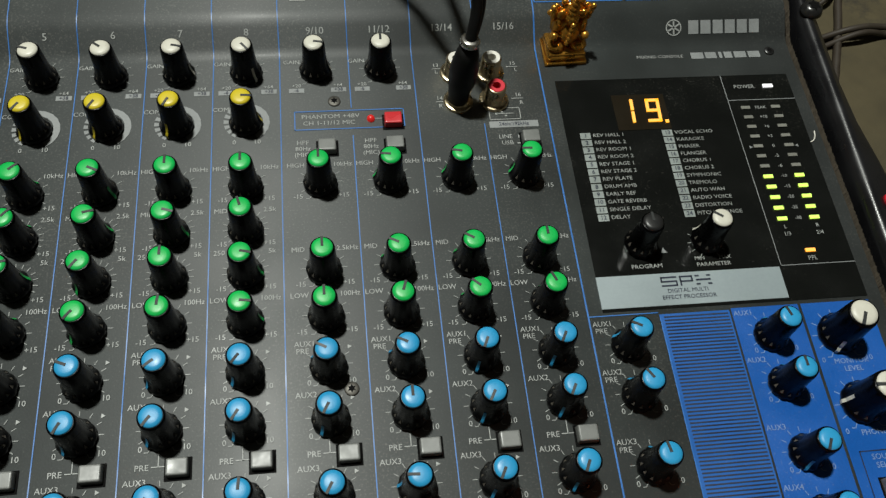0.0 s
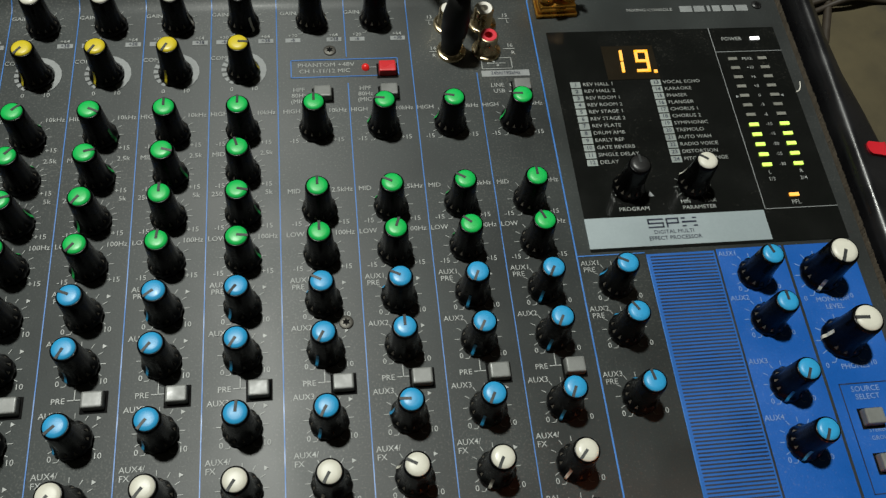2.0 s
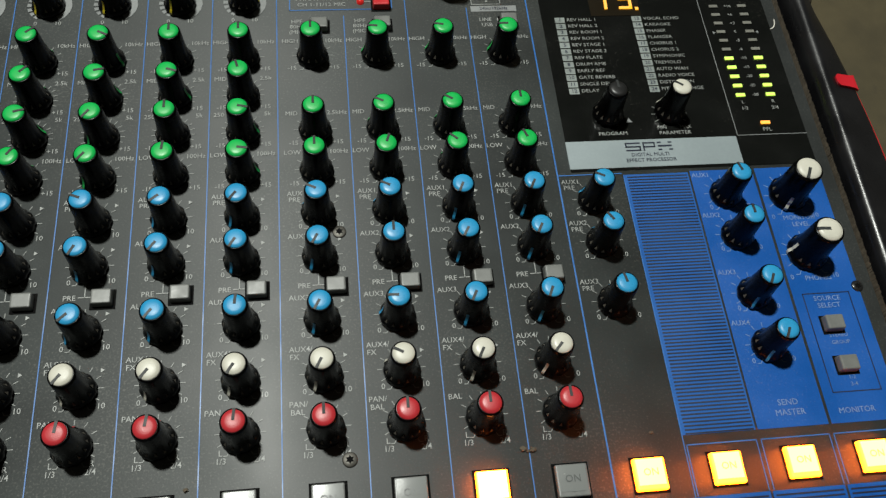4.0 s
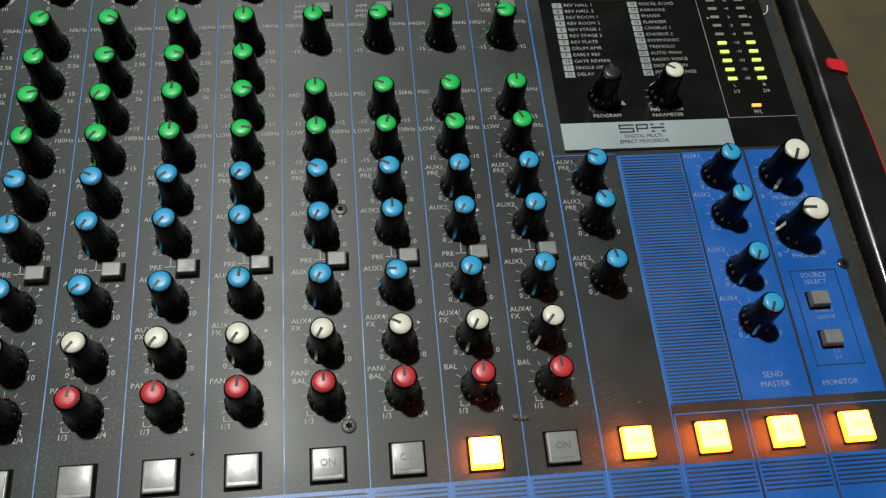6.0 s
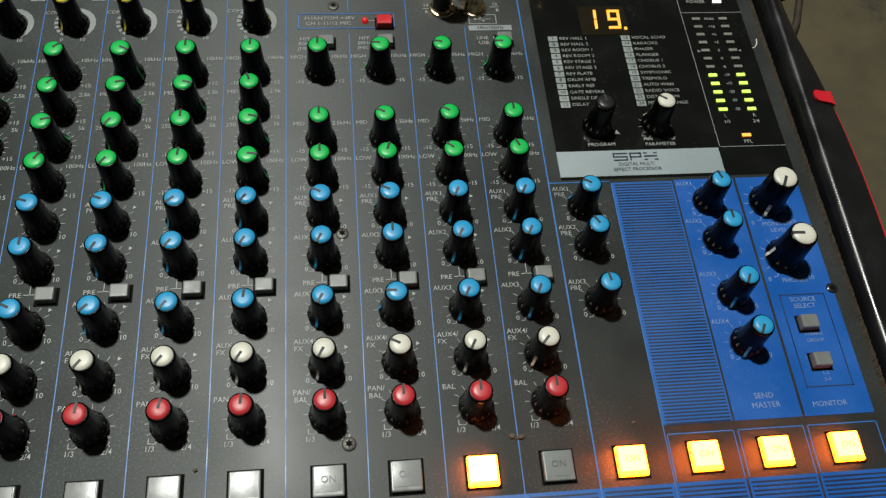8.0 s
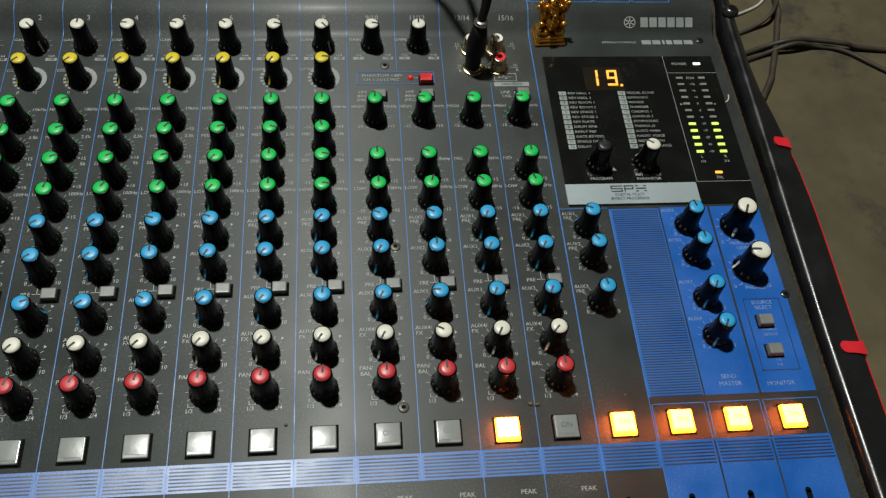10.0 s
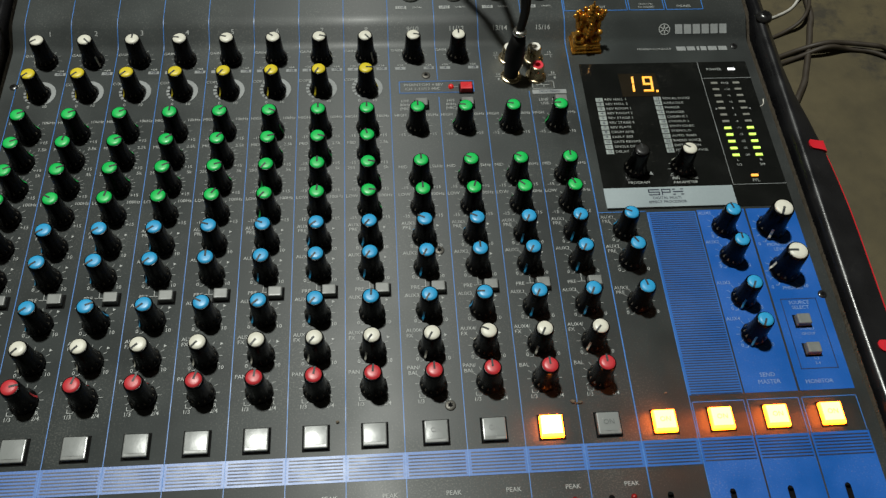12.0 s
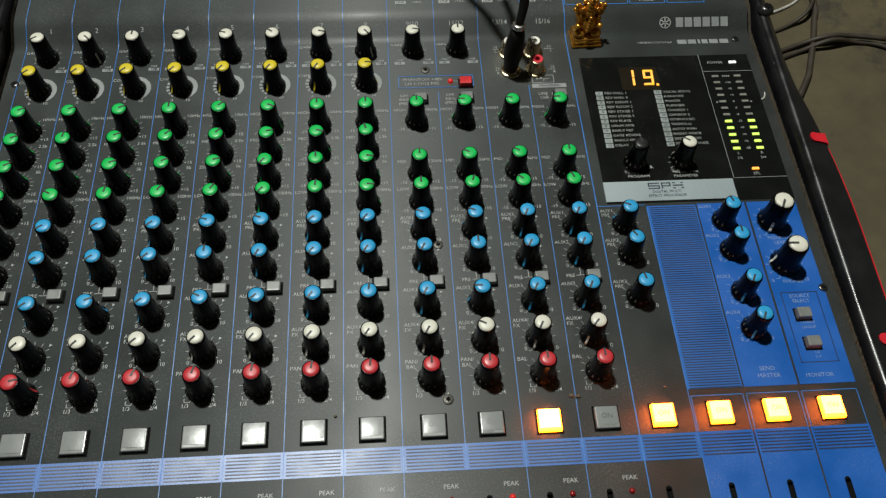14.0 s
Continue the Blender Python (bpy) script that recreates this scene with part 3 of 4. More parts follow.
for i in range(12):
    x, mono = CENTRE[i], i < 8
    for row in TURNS:
        if i >= len(TURNS[row]):
            continue
        y = ROW["midf" if row == "mid" and not mono else row]
        knob(x, y, TURNS[row][i], CAPS[row])
        lx, rx = x - 0.0078, x + 0.0078
        if row == "comp":
            scale_at(COMP, x, y)
            words("COMP", x - 0.0093, y + 0.0075, H1, panel)
            words("0", x - 0.0046, y - 0.0088, H1, panel)
            words("10", x + 0.0044, y - 0.0088, H1, panel)
            continue
        scale_at(FINETICK if row in ("mid", "midf") and mono else TICK, x, y)
        if row == "gain":
            words("GAIN", x - 0.0098, y + 0.0050, H1, panel)
            words("+20", x - 0.0080, y - 0.0075, H1 * 0.85, panel)
            words("+64" if mono else "+64", x + 0.0090, y - 0.0075, H1 * 0.85, panel)
            for bx, tx in ((-0.0080, "-6"), (0.0092, "+38")):
                part("grey_box", quads([(x + bx - 0.0031, x + bx + 0.0031, y - 0.0110, y - 0.0088)], 0.0002), M_GREYPRINT, panel)
                words(tx, x + bx, y - 0.0099, H1 * 0.8, panel, M_DARKLINE, lift=0.0004)
        elif row in ("high", "mid", "low"):
            nm, fq = {"high": ("HIGH", "10kHz"), "mid": ("MID", "2.5kHz"), "low": ("LOW", "100Hz")}[row]
            if row == "mid" and mono:
                fq = "2.5k"
            words(nm, x - 0.0093, y + 0.0088, H1, panel)
            words(fq, x + 0.0089, y + 0.0088, H1, panel)
            words("-15", x - 0.0086, y - 0.0055, H1, panel)
            words("+15", x + 0.0088, y - 0.0055, H1, panel)
        elif row == "midf":
            words("250", x - 0.0096, y + 0.0092, H1, panel)
            words("5k", x + 0.0096, y + 0.0092, H1, panel)
            words("-15", x - 0.0086, y - 0.0055, H1, panel)
            words("+15", x + 0.0088, y - 0.0055, H1, panel)
        elif row.startswith("aux"):
            if row == "aux4":
                words("AUX4/", x - 0.0078, y + 0.0101, H1, panel)
                words("FX", x - 0.0101, y + 0.0073, H1, panel)
            else:
                words(row.upper(), x - 0.0080, y + 0.0090, H1, panel)
                if row == "aux1":
                    words("PRE", x - 0.0088, y + 0.0063, H1, panel)
            words("0", x - 0.0068, y - 0.0054, H1, panel)
            words("10", x + 0.0080, y - 0.0054, H1, panel)
            bm = bmesh.new()
            bm.faces.new([bm.verts.new(p) for p in ((x + 0.0070, y + 0.0064, 0.00026), (x + 0.0084, y + 0.0072, 0.00026), (x + 0.0070, y + 0.0080, 0.00026))])
            part("nominal_mark", bm, M_WHITE, panel)
        elif row == "pan":
            if mono:
                words("PAN", x - 0.0092, y + 0.0082, H1, panel)
            elif i < 10:
                words("PAN/", x - 0.0090, y + 0.0092, H1, panel)
                words("BAL", x - 0.0093, y + 0.0064, H1, panel)
            else:
                words("BAL", x - 0.0092, y + 0.0082, H1, panel)
            words("L", x - 0.0064, y - 0.0056, H1, panel)
            words("R", x + 0.0066, y - 0.0056, H1, panel)
            words("1/3", x - 0.0062, y - 0.0083, H1, panel)
            words("2/4", x + 0.0064, y - 0.0083, H1, panel)
    words(str(i + 1) if mono else "%d/%d" % (2 * i - 7, 2 * i - 6), x + 0.0005, 0.2570, 0.0030, panel, bold=0.006)

# return strip
for row, turn in (("aux1", -60), ("aux2", -30), ("aux3", -10)):
    x, y = CENTRE[12], ROW[row]
    knob(x, y, turn, "blue")
    scale_at(TICK, x, y)
    words(row.upper(), x - 0.0080, y + 0.0090, H1, panel)
    words("PRE", x - 0.0088, y + 0.0063, H1, panel)
    words("0", x - 0.0068, y - 0.0054, H1, panel)
    words("10", x + 0.0080, y - 0.0054, H1, panel)

# ---- push switches ----
PRESS = to_mesh("push_button", block(0.0074, 0.0060, 0.0036, 0.0007, 3, taper=0.93), False)
PRESS.materials.append(M_BUTTON)
# flat black quad: shade painted in the gap round a push button
GAP_SHADE = to_mesh("button_gap_shade", quads([(-0.0044, 0.0044, -0.0039, 0.0036)], 0.0003))
GAP_SHADE.materials.append(M_HOLE)


def push(x, y, mat=None):
    ob = new("push_button", PRESS)
    ob.parent, ob.location = console, (x, y, 0.0)
    if mat:
        ob.material_slots[0].link, ob.material_slots[0].material = "OBJECT", mat
    w = new("button_gap_shade", GAP_SHADE)
    w.parent = ob
    return ob


for i in range(12):
    x = CENTRE[i]
    push(x + 0.0056, 0.0773)
    words("PRE", x - 0.0060, 0.0782, H1, panel)
    part("lead_line", quads([(x - 0.0030, x + 0.0012, 0.0782, 0.0785), (x - 0.0009, x - 0.0006, 0.0782, 0.0832)], 0.00024), M_WHITE, panel)
for i in (8, 9):
    x = CENTRE[i]
    push(x + 0.0034, 0.2003)
    for k, t in enumerate(("HPF", "80Hz", "(MIC)")):
        words(t, x - 0.0062, 0.2033 - 0.0029 * k, H1, panel)
push(CENTRE[11] + 0.0050, 0.2007)
words("LINE", CENTRE[11] - 0.0050, 0.2025, H1, panel)
words("USB", CENTRE[11] - 0.0046, 0.1995, H1, panel)
part("position_mark", quads([(CENTRE[11] + 0.0002, CENTRE[11] + 0.0022, 0.2017, 0.2033), (CENTRE[11] - 0.0006, CENTRE[11] + 0.0024, 0.1989, 0.1994)], 0.00024), M_WHITE, panel)
part("usb_box", quads([(0.0840, 0.0972, 0.2169, 0.2172), (0.0840, 0.0972, 0.2112, 0.2115), (0.0840, 0.0843, 0.2112, 0.2172), (0.0969, 0.0972, 0.2112, 0.2172),
                       (0.0870, 0.0945, 0.2141, 0.2144), (0.0890, 0.0900, 0.2148, 0.2155), (0.0905, 0.0915, 0.2128, 0.2135), (0.0866, 0.0876, 0.2138, 0.2147)], 0.00024), M_WHITE, panel)
part("grey_box", quads([(0.0835, 0.1040, 0.2072, 0.2104)], 0.0002), M_GREYPRINT, panel)
words("24bit/192kHz", 0.0937, 0.2088, 0.0017, panel, M_DARKLINE, wide=0.95, lift=0.0004)

# phantom power
part("phantom_frame", quads([(0.0042, 0.0488, 0.2185, 0.2189), (0.0042, 0.0488, 0.2095, 0.2099), (0.0042, 0.0046, 0.2095, 0.2189), (0.0484, 0.0488, 0.2095, 0.2189)], 0.00024), M_LINE, panel)
words("PHANTOM +48V", 0.0070, 0.2159, 0.0020, panel, align="LEFT", wide=1.12)
words("CH 1-11/12 MIC", 0.0076, 0.2127, 0.0020, panel, align="LEFT", wide=1.08)
part("phantom_lamp", lathe([(0.0016, 0.0), (0.0016, 0.0008), (0.0011, 0.0016), (0.0003, 0.0019)], 16), M_REDLED, console, "small red lamp", at=(0.0350, 0.2140, 0), smooth=True)
part("lead_line", quads([(0.0368, 0.0402, 0.2140, 0.2143)], 0.00024), M_WHITE, panel)
push(0.0440, 0.2122, M_REDBTN)

# illuminated switches
LIT = {10, 12, 13, 14, 15}
ONBODY = to_mesh("on_switch", block(0.0110, 0.0109, 0.0024, 0.0006, 3, taper=0.985))


def lens_face(w, d, h, n=8):
    """The clear top of a switch, faintly domed, falling a little to its edges."""
    bm = bmesh.new()
    grid = []
    for j in range(n + 1):
        row = []
        for i in range(n + 1):
            u, v = 2 * i / n - 1, 2 * j / n - 1
            drop = 0.00013 * (u * u + v * v)
            row.append(bm.verts.new((u * w / 2, v * d / 2, h - drop)))
        grid.append(row)
    for p, q in zip(grid, grid[1:]):
        for i in range(n):
            bm.faces.new((p[i], p[i + 1], q[i + 1], q[i]))
    return bm


ONFACE = to_mesh("switch_face", lens_face(0.0094, 0.0087, 0.00036), True)
ONWELL = to_mesh("switch_well", quads([(-0.0063, 0.0063, -0.0063, 0.0062)], 0.0003))
ONWELL.materials.append(M_HOLE)
for i in range(16):
    x = CENTRE[i] + (0.0005 if i > 12 else 0.0)
    lit = i in LIT
    sw = new("on_switch", tinted(ONBODY, M_ORANGE if lit else M_LENSRIM, "on"))
    sw.parent, sw.location = console, (x, 0.0008, 0.0)
    sw["label"] = "square push switch glowing amber" if lit else "square push switch of milky plastic, unlit"
    f = new("switch_face", tinted(ONFACE, M_HOT if i == 10 else M_ORANGE_TOP if lit else M_LENS, "face"))
    f.parent, f.location = sw, (0, 0.0006, 0.00237)
    w = new("switch_well", ONWELL)
    w.parent = sw
    if i > 7 and i != 10:
        words("ON", x, 0.0012, 0.0024, console, M_ORANGE if lit else M_LENSINK if i == 11 else M_LENSFAINT, lift=0.0030)

# peak lamps and fader slots at the lower margin
for i in range(16):
    x = CENTRE[i]
    if i < 12:
        words("PEAK", x + 0.0062, -0.0275, 0.0021, panel)
        part("peak_lamp", lathe([(0.0014, 0.0), (0.0014, 0.0006), (0.0009, 0.0013), (0.0002, 0.0015)], 14), M_REDLED if i == 9 else M_PEAK, console, at=(x + 0.0062, -0.0335, 0), smooth=True)
    fx = x - 0.0040 if i < 13 else x - 0.0022
    part("fader_slot", quads([(-0.0014, 0.0014, -0.060, 0.0)], 0.00035), M_HOLE, panel, at=(fx, -0.0335, 0))
    part("slot_end", lathe([(0.0014, 0.00034), (0.0013, 0.00035)], 16), M_HOLE, panel, at=(fx, -0.0335, 0))

# ---- effect section ----
gx0, gx1, gy1 = 0.1146, 0.2192, 0.2302
display = part("display_panel", slab(gx0, gx1, 0.1220, gy1, -0.0005, 0.0003), M_GLOSS, console, "glossy black effect and meter panel")
part("effect_plate", slab(0.1144, 0.1876, 0.1231, 0.1363, 0.0, 0.0006), M_SILVER, console, "silver-grey effect processor plate")
part("thin_line", quads([(0.1884, 0.1887, 0.1366, gy1), (0.1884, gx1, 0.2164, 0.2167), (0.1884, gx1, 0.1366, 0.1369)], 0.0005), M_GREYPRINT, display)
words("DIGITAL MULTI", 0.14893, 0.12879, 0.00165, console, M_DARKLINE, lift=0.0008)
words("EFFECT PROCESSOR", 0.14893, 0.12616, 0.00165, console, M_DARKLINE, lift=0.0008)
# maker's sign on the plate, as plain slanted strokes
part("plate_sign", quads([(0.13911, 0.14555, 0.13417, 0.13478), (0.13911, 0.14555, 0.13245, 0.13306), (0.13911, 0.14555, 0.13072, 0.13133), (0.13911, 0.13972, 0.13245, 0.13478), (0.14494, 0.14555, 0.13072, 0.13306),
                          (0.14657, 0.15169, 0.13417, 0.13478), (0.14657, 0.15169, 0.13225, 0.13285), (0.14657, 0.14719, 0.13072, 0.13478), (0.15117, 0.15179, 0.13225, 0.13478),
                          (0.15302, 0.15884, 0.13245, 0.13316), (0.15281, 0.15445, 0.13417, 0.13478), (0.15741, 0.15905, 0.13417, 0.13478), (0.15281, 0.15445, 0.13072, 0.13133), (0.15741, 0.15905, 0.13072, 0.13133)], 0.0008), M_DARKLINE, console)

window = part("display_window", slab(0.13737, 0.16038, 0.20309, 0.22136, 0.0, 0.0005), M_WINDOW, display)


def digit(cx, cy, lit, w=0.0060, h=0.0118, t=0.00125):
    bars = {"a": (-w / 2, w / 2, h / 2 - t, h / 2), "d": (-w / 2, w / 2, -h / 2, -h / 2 + t), "g": (-w / 2, w / 2, -t / 2, t / 2),
            "f": (-w / 2, -w / 2 + t, 0.0004, h / 2), "b": (w / 2 - t, w / 2, 0.0004, h / 2), "e": (-w / 2, -w / 2 + t, -h / 2, -0.0004), "c": (w / 2 - t, w / 2, -h / 2, -0.0004)}
    for s in lit:
        x0, x1, y0, y1 = bars[s]
        bm = slab(x0, x1, y0, y1, 0.0, 0.0004)
        for v in bm.verts:
            v.co.x += v.co.y * 0.06
        part("digit_segment", bm, M_DIGIT, display, at=(cx, cy, 0.0006))


digit(0.1428, 0.2127, "bc")
digit(0.1543, 0.2127, "abcfgd")
part("digit_point", slab(-0.0007, 0.0007, -0.0007, 0.0007, 0, 0.0004), M_DIGIT, display, at=(0.15905, 0.20685, 0.0006))

PROGRAMS = ["REV HALL 1", "REV HALL 2", "REV ROOM 1", "REV ROOM 2", "REV STAGE 1", "REV STAGE 2", "REV PLATE", "DRUM AMB", "EARLY REF", "GATE REVERB", "SINGLE DELAY", "DELAY",
            "VOCAL ECHO", "KARAOKE", "PHASER", "FLANGER", "CHORUS 1", "CHORUS 2", "SYMPHONIC", "TREMOLO", "AUTO WAH", "RADIO VOICE", "DISTORTION", "PITCH CHANGE"]
for k, nm in enumerate(PROGRAMS):
    bx = 0.1226 if k < 12 else 0.1578
    by = 0.2010 - 0.00356 * (k % 12)
    part("number_box", quads([(bx - 0.0022, bx + 0.0022, by - 0.0015, by + 0.0015)], 0.0005), M_BOX, display)
    words(str(k + 1), bx, by, 0.0018, console, M_DARKLINE, bold=0.012, lift=0.0007)
    words(nm, bx + 0.0031, by, 0.0017, console, M_TICK, lift=0.0006, align="LEFT", wide=1.08)
knob(0.1347, 0.1493, 0, "black")
knob(0.1615, 0.1495, -50, "white")
words("PROGRAM", 0.13533, 0.13965, 0.0017, console, lift=0.0006, wide=1.08)
words("PARAMETER", 0.16191, 0.13915, 0.0017, console, lift=0.0006, wide=1.05)
words("MIN", 0.1568, 0.14189, 0.0016, console, lift=0.0006)
words("MAX", 0.16702, 0.14189, 0.0016, console, lift=0.0006)
ob = tagged(new("dial_scale", TICK), kind="stuff")
ob.parent, ob.location, ob.scale = display, (0.1612, 0.1488, 0.0004), (0.9, 0.9, 1)
bm = bmesh.new()
bm.faces.new([bm.verts.new(p) for p in ((0.1420, 0.1450, 0.0006), (0.1446, 0.1450, 0.0006), (0.1433, 0.1474, 0.0006))])
part("turn_mark", bm, M_GREYPRINT, display)

# meters
words("POWER", 0.1977, 0.2236, 0.0019, console, lift=0.0006)
part("power_lamp", slab(-0.0022, 0.0022, -0.0008, 0.0008, 0, 0.0004, 0.0001), M_WLED, console, "white power lamp", at=(0.2086, 0.2237, 0.0005))
STEPS = ["PEAK", "+10", "+6", "+3", "0", "-3", "-6", "-10", "-15", "-20", "-25", "-30"]
BAR = to_mesh("meter_segment", slab(-0.0020, 0.0020, -0.00075, 0.00075, 0, 0.0004))
for k, nm in enumerate(STEPS):
    y = 0.2123 - 0.0050 * k
    words(nm, 0.2020, y, 0.0015, console, lift=0.0006)
    for x in (0.1952, 0.2088):
        seg = new("meter_segment", tinted(BAR, M_GREEN if k > 6 else M_LEDOFF, "bar"))
        seg.parent, seg.location = display, (x, y, 0.0005)
bm = bmesh.new()
for sx, d in ((0.1914, 1), (0.2128, -1)):
    bm.faces.new([bm.verts.new(p) for p in ((sx, 0.1912, 0.0006), (sx + d * 0.0014, 0.1920, 0.0006), (sx, 0.1928, 0.0006))])
bmesh.ops.recalc_face_normals(bm, faces=bm.faces[:])
part("zero_marks", bm, M_GREYPRINT, display)
for tx, x, y in (("L", 0.1954, 0.1536), ("R", 0.2090, 0.1536), ("1/3", 0.1954, 0.1503), ("2/4", 0.2090, 0.1503)):
    words(tx, x, y, 0.0017, console, lift=0.0006)
part("pfl_lamp", slab(-0.0020, 0.0020, -0.0007, 0.0007, 0, 0.0004), M_PFL, console, "orange monitor lamp", at=(0.2024, 0.1427, 0.0005))
words("PFL", 0.2024, 0.1392, 0.0019, console, lift=0.0006)

# model sign and maker's sign, as plain bars
words("MIXING CONSOLE", 0.1748, 0.2418, 0.0016, panel, align="RIGHT", wide=1.12)
for x0, x1 in ((0.17827, 0.1841), (0.18492, 0.19003), (0.19126, 0.19269), (0.19371, 0.19739), (0.19841, 0.20394), (0.20496, 0.21048)):
    part("model_sign", quads([(x0, x1, 0.2402, 0.2437)], 0.00026), M_GREYPRINT, panel)
ys = 0.2550
sign_at = (0.0, ys, height(ys) + 0.0003)
ringbm = bmesh.new()
for k in range(32):
    a0, a1 = 2 * math.pi * k / 32, 2 * math.pi * (k + 1) / 32
    ringbm.faces.new([ringbm.verts.new((r * math.cos(a), r * math.sin(a), 0)) for r, a in ((0.0031, a0), (0.0036, a0), (0.0036, a1), (0.0031, a1))])
for k in range(6):
    a = math.pi * k / 3 + math.pi / 6
    d, s = Vector((math.cos(a), math.sin(a), 0)), Vector((-math.sin(a), math.cos(a), 0)) * 0.00035
    ringbm.faces.new([ringbm.verts.new(p) for p in (d * 0.0005 - s, d * 0.0029 - s, d * 0.0029 + s, d * 0.0005 + s)])
bmesh.ops.recalc_face_normals(ringbm, faces=ringbm.faces[:])
emblem = part("maker_emblem", ringbm, M_WHITE, panel, at=(0.1722, sign_at[1], sign_at[2]))
emblem.rotation_euler = (slope(ys), 0, 0)
for k in range(6):
    bar = part("maker_sign", quads([(0.0, 0.0047, -0.0030, 0.0030)]), M_GREYPRINT, panel, at=(0.1790 + 0.0057 * k, sign_at[1], sign_at[2]))
    bar.rotation_euler = (slope(ys), 0, 0)

# ---- blue master section ----
louvre = part("blue_stripe_field", quads([(0.13563, 0.16285, 0.01329, 0.11985)], 0.00015), M_BAND, panel)
stroke = to_mesh("fine_line", quads([(0.1372, 0.1622, -0.00026, 0.00026)], 0.0003))
for k in range(79):
    link_mesh("fine_line", stroke, M_DARKLINE, louvre).location.y = 0.1186 - 0.001345 * k
part("blue_field", quads([(0.16365, 0.19020, 0.01329, 0.12040)], 0.00015), M_BLUE, panel)
part("blue_field", quads([(0.19130, 0.21880, 0.01329, 0.12040)], 0.00015), M_BLUE, panel)
part("top_rule", quads([(0.10874, 0.13533, 0.12037, 0.12078)], 0.00024), M_LINE, panel)
for i in (13, 14, 15):
    x0, x1 = EDGE[i] + 0.0009, EDGE[i + 1] - 0.0004 if i < 15 else 0.2182
    part("switch_frame", quads([(x0, x1, 0.0096, 0.0100), (x0, x0 + 0.0004, -0.0076, 0.0100), (x1 - 0.0004, x1, -0.0076, 0.0100)], 0.00024), M_LINE, panel)
SEND = 0.1758
for row, turn in (("aux1", -15), ("aux2", 0), ("aux3", -155), ("aux4", -155)):
    y = ROW[row] + 0.0001
    knob(SEND, y, turn, "blue")
    scale_at(TICKBLUE, SEND, y)
    words(row.upper(), SEND - 0.0080, y + 0.0096, H1, panel, M_FAINT)
    words("0", SEND - 0.0068, y - 0.0054, H1, panel, M_FAINT)
    words("10", SEND + 0.0080, y - 0.0054, H1, panel, M_FAINT)
words("SEND", SEND + 0.0015, 0.0222, 0.0022, panel, M_FAINT)
words("MASTER", SEND + 0.0015, 0.0185, 0.0022, panel, M_FAINT)
for y, turn, label in ((0.1072, -155, ("MONITOR", "LEVEL")), (0.0805, -85, ("PHONES",))):
    knob(0.2019, y, turn, "white", big=True)
    ob = tagged(new("dial_scale", TICKBLUE), kind="stuff")
    ob.parent, ob.location, ob.scale = panel, (0.2019, y, 0), (1.18, 1.18, 1)
    words("0", 0.2019 - 0.0085, y - 0.0098, H1, panel, M_FAINT)
    words("10", 0.2019 + 0.0092, y - 0.0098, H1, panel, M_FAINT)
    for k, t in enumerate(label):
        words(t, 0.2038, y - 0.0106 - 0.0030 * k, 0.0020, panel, M_FAINT)
part("select_frame", quads([(0.1951, 0.2142, 0.0632, 0.0636), (0.1951, 0.2142, 0.0243, 0.0247), (0.1951, 0.1955, 0.0243, 0.0636), (0.2138, 0.2142, 0.0243, 0.0636)], 0.00024), M_DARKLINE, panel)
for t, y, hh in (("SOURCE", 0.0612, 0.0020), ("SELECT", 0.0583, 0.0020), ("STEREO", 0.0462, 0.0015), ("GROUP", 0.0434, 0.0015), ("1-2", 0.0298, 0.0015), ("3-4", 0.0272, 0.0015)):
    words(t, 0.2045, y, hh, panel, M_FAINT)
words("MONITOR", 0.2023, 0.01765, 0.0021, panel, M_FAINT)
push(0.20312, 0.05054)
push(0.20353, 0.0346)

# ---- screws ----
def screw(x, y, r, mat, dome=1.0):
    z = height(y)
    s = part("screw", lathe([(r, 0.0), (r, 0.0004), (r * 0.85, 0.0010 * dome), (r * 0.45, 0.0014 * dome)], 24), mat, console, at=(x, y, z), smooth=True)
    star = bmesh.new()
    ring = [star.verts.new(((r * (0.60 if k % 2 else 0.34)) * math.cos(math.pi * k / 6), (r * (0.60 if k % 2 else 0.34)) * math.sin(math.pi * k / 6), 0.0015 * dome)) for k in range(12)]
    star.faces.new(ring)
    part("drive_recess", star, M_HOLE, s)
    return s


for x, y in ((0.0206, 0.2236), (0.0211, 0.0999), (0.0210, 0.0138)):
    screw(x, y, 0.0026, M_STEEL, 0.55)
for x, y in ((0.2183, 0.0655), (-0.2187, 0.2203), (0.2153, 0.2435)):
    screw(x, y, 0.0023, M_DARKSTEEL, 0.6)
for sx in (-0.2347, 0.2347):
    sc = screw(sx, 0.2570, 0.0050, M_DARKSTEEL, 2.6)
    sc.location.z = 0.0105

# ---- jacks ----
def rca(x, y, insert, name="phono_jack"):
    j = part(name, lathe([(0.0062, 0.0), (0.0062, 0.0010), (0.0056, 0.0013), (0.0042, 0.0013), (0.0042, 0.0092), (0.0038, 0.0098), (0.0026, 0.0098)], 28, cap_top=False), M_BRASS, console, "nickel-plated phono jack", at=(x, y, height(y)), smooth=True)
    part("insulator", lathe([(0.0034, 0.0088), (0.0034, 0.0101), (0.0017, 0.0101), (0.0015, 0.0040)], 24), insert, j, smooth=False)
    return j


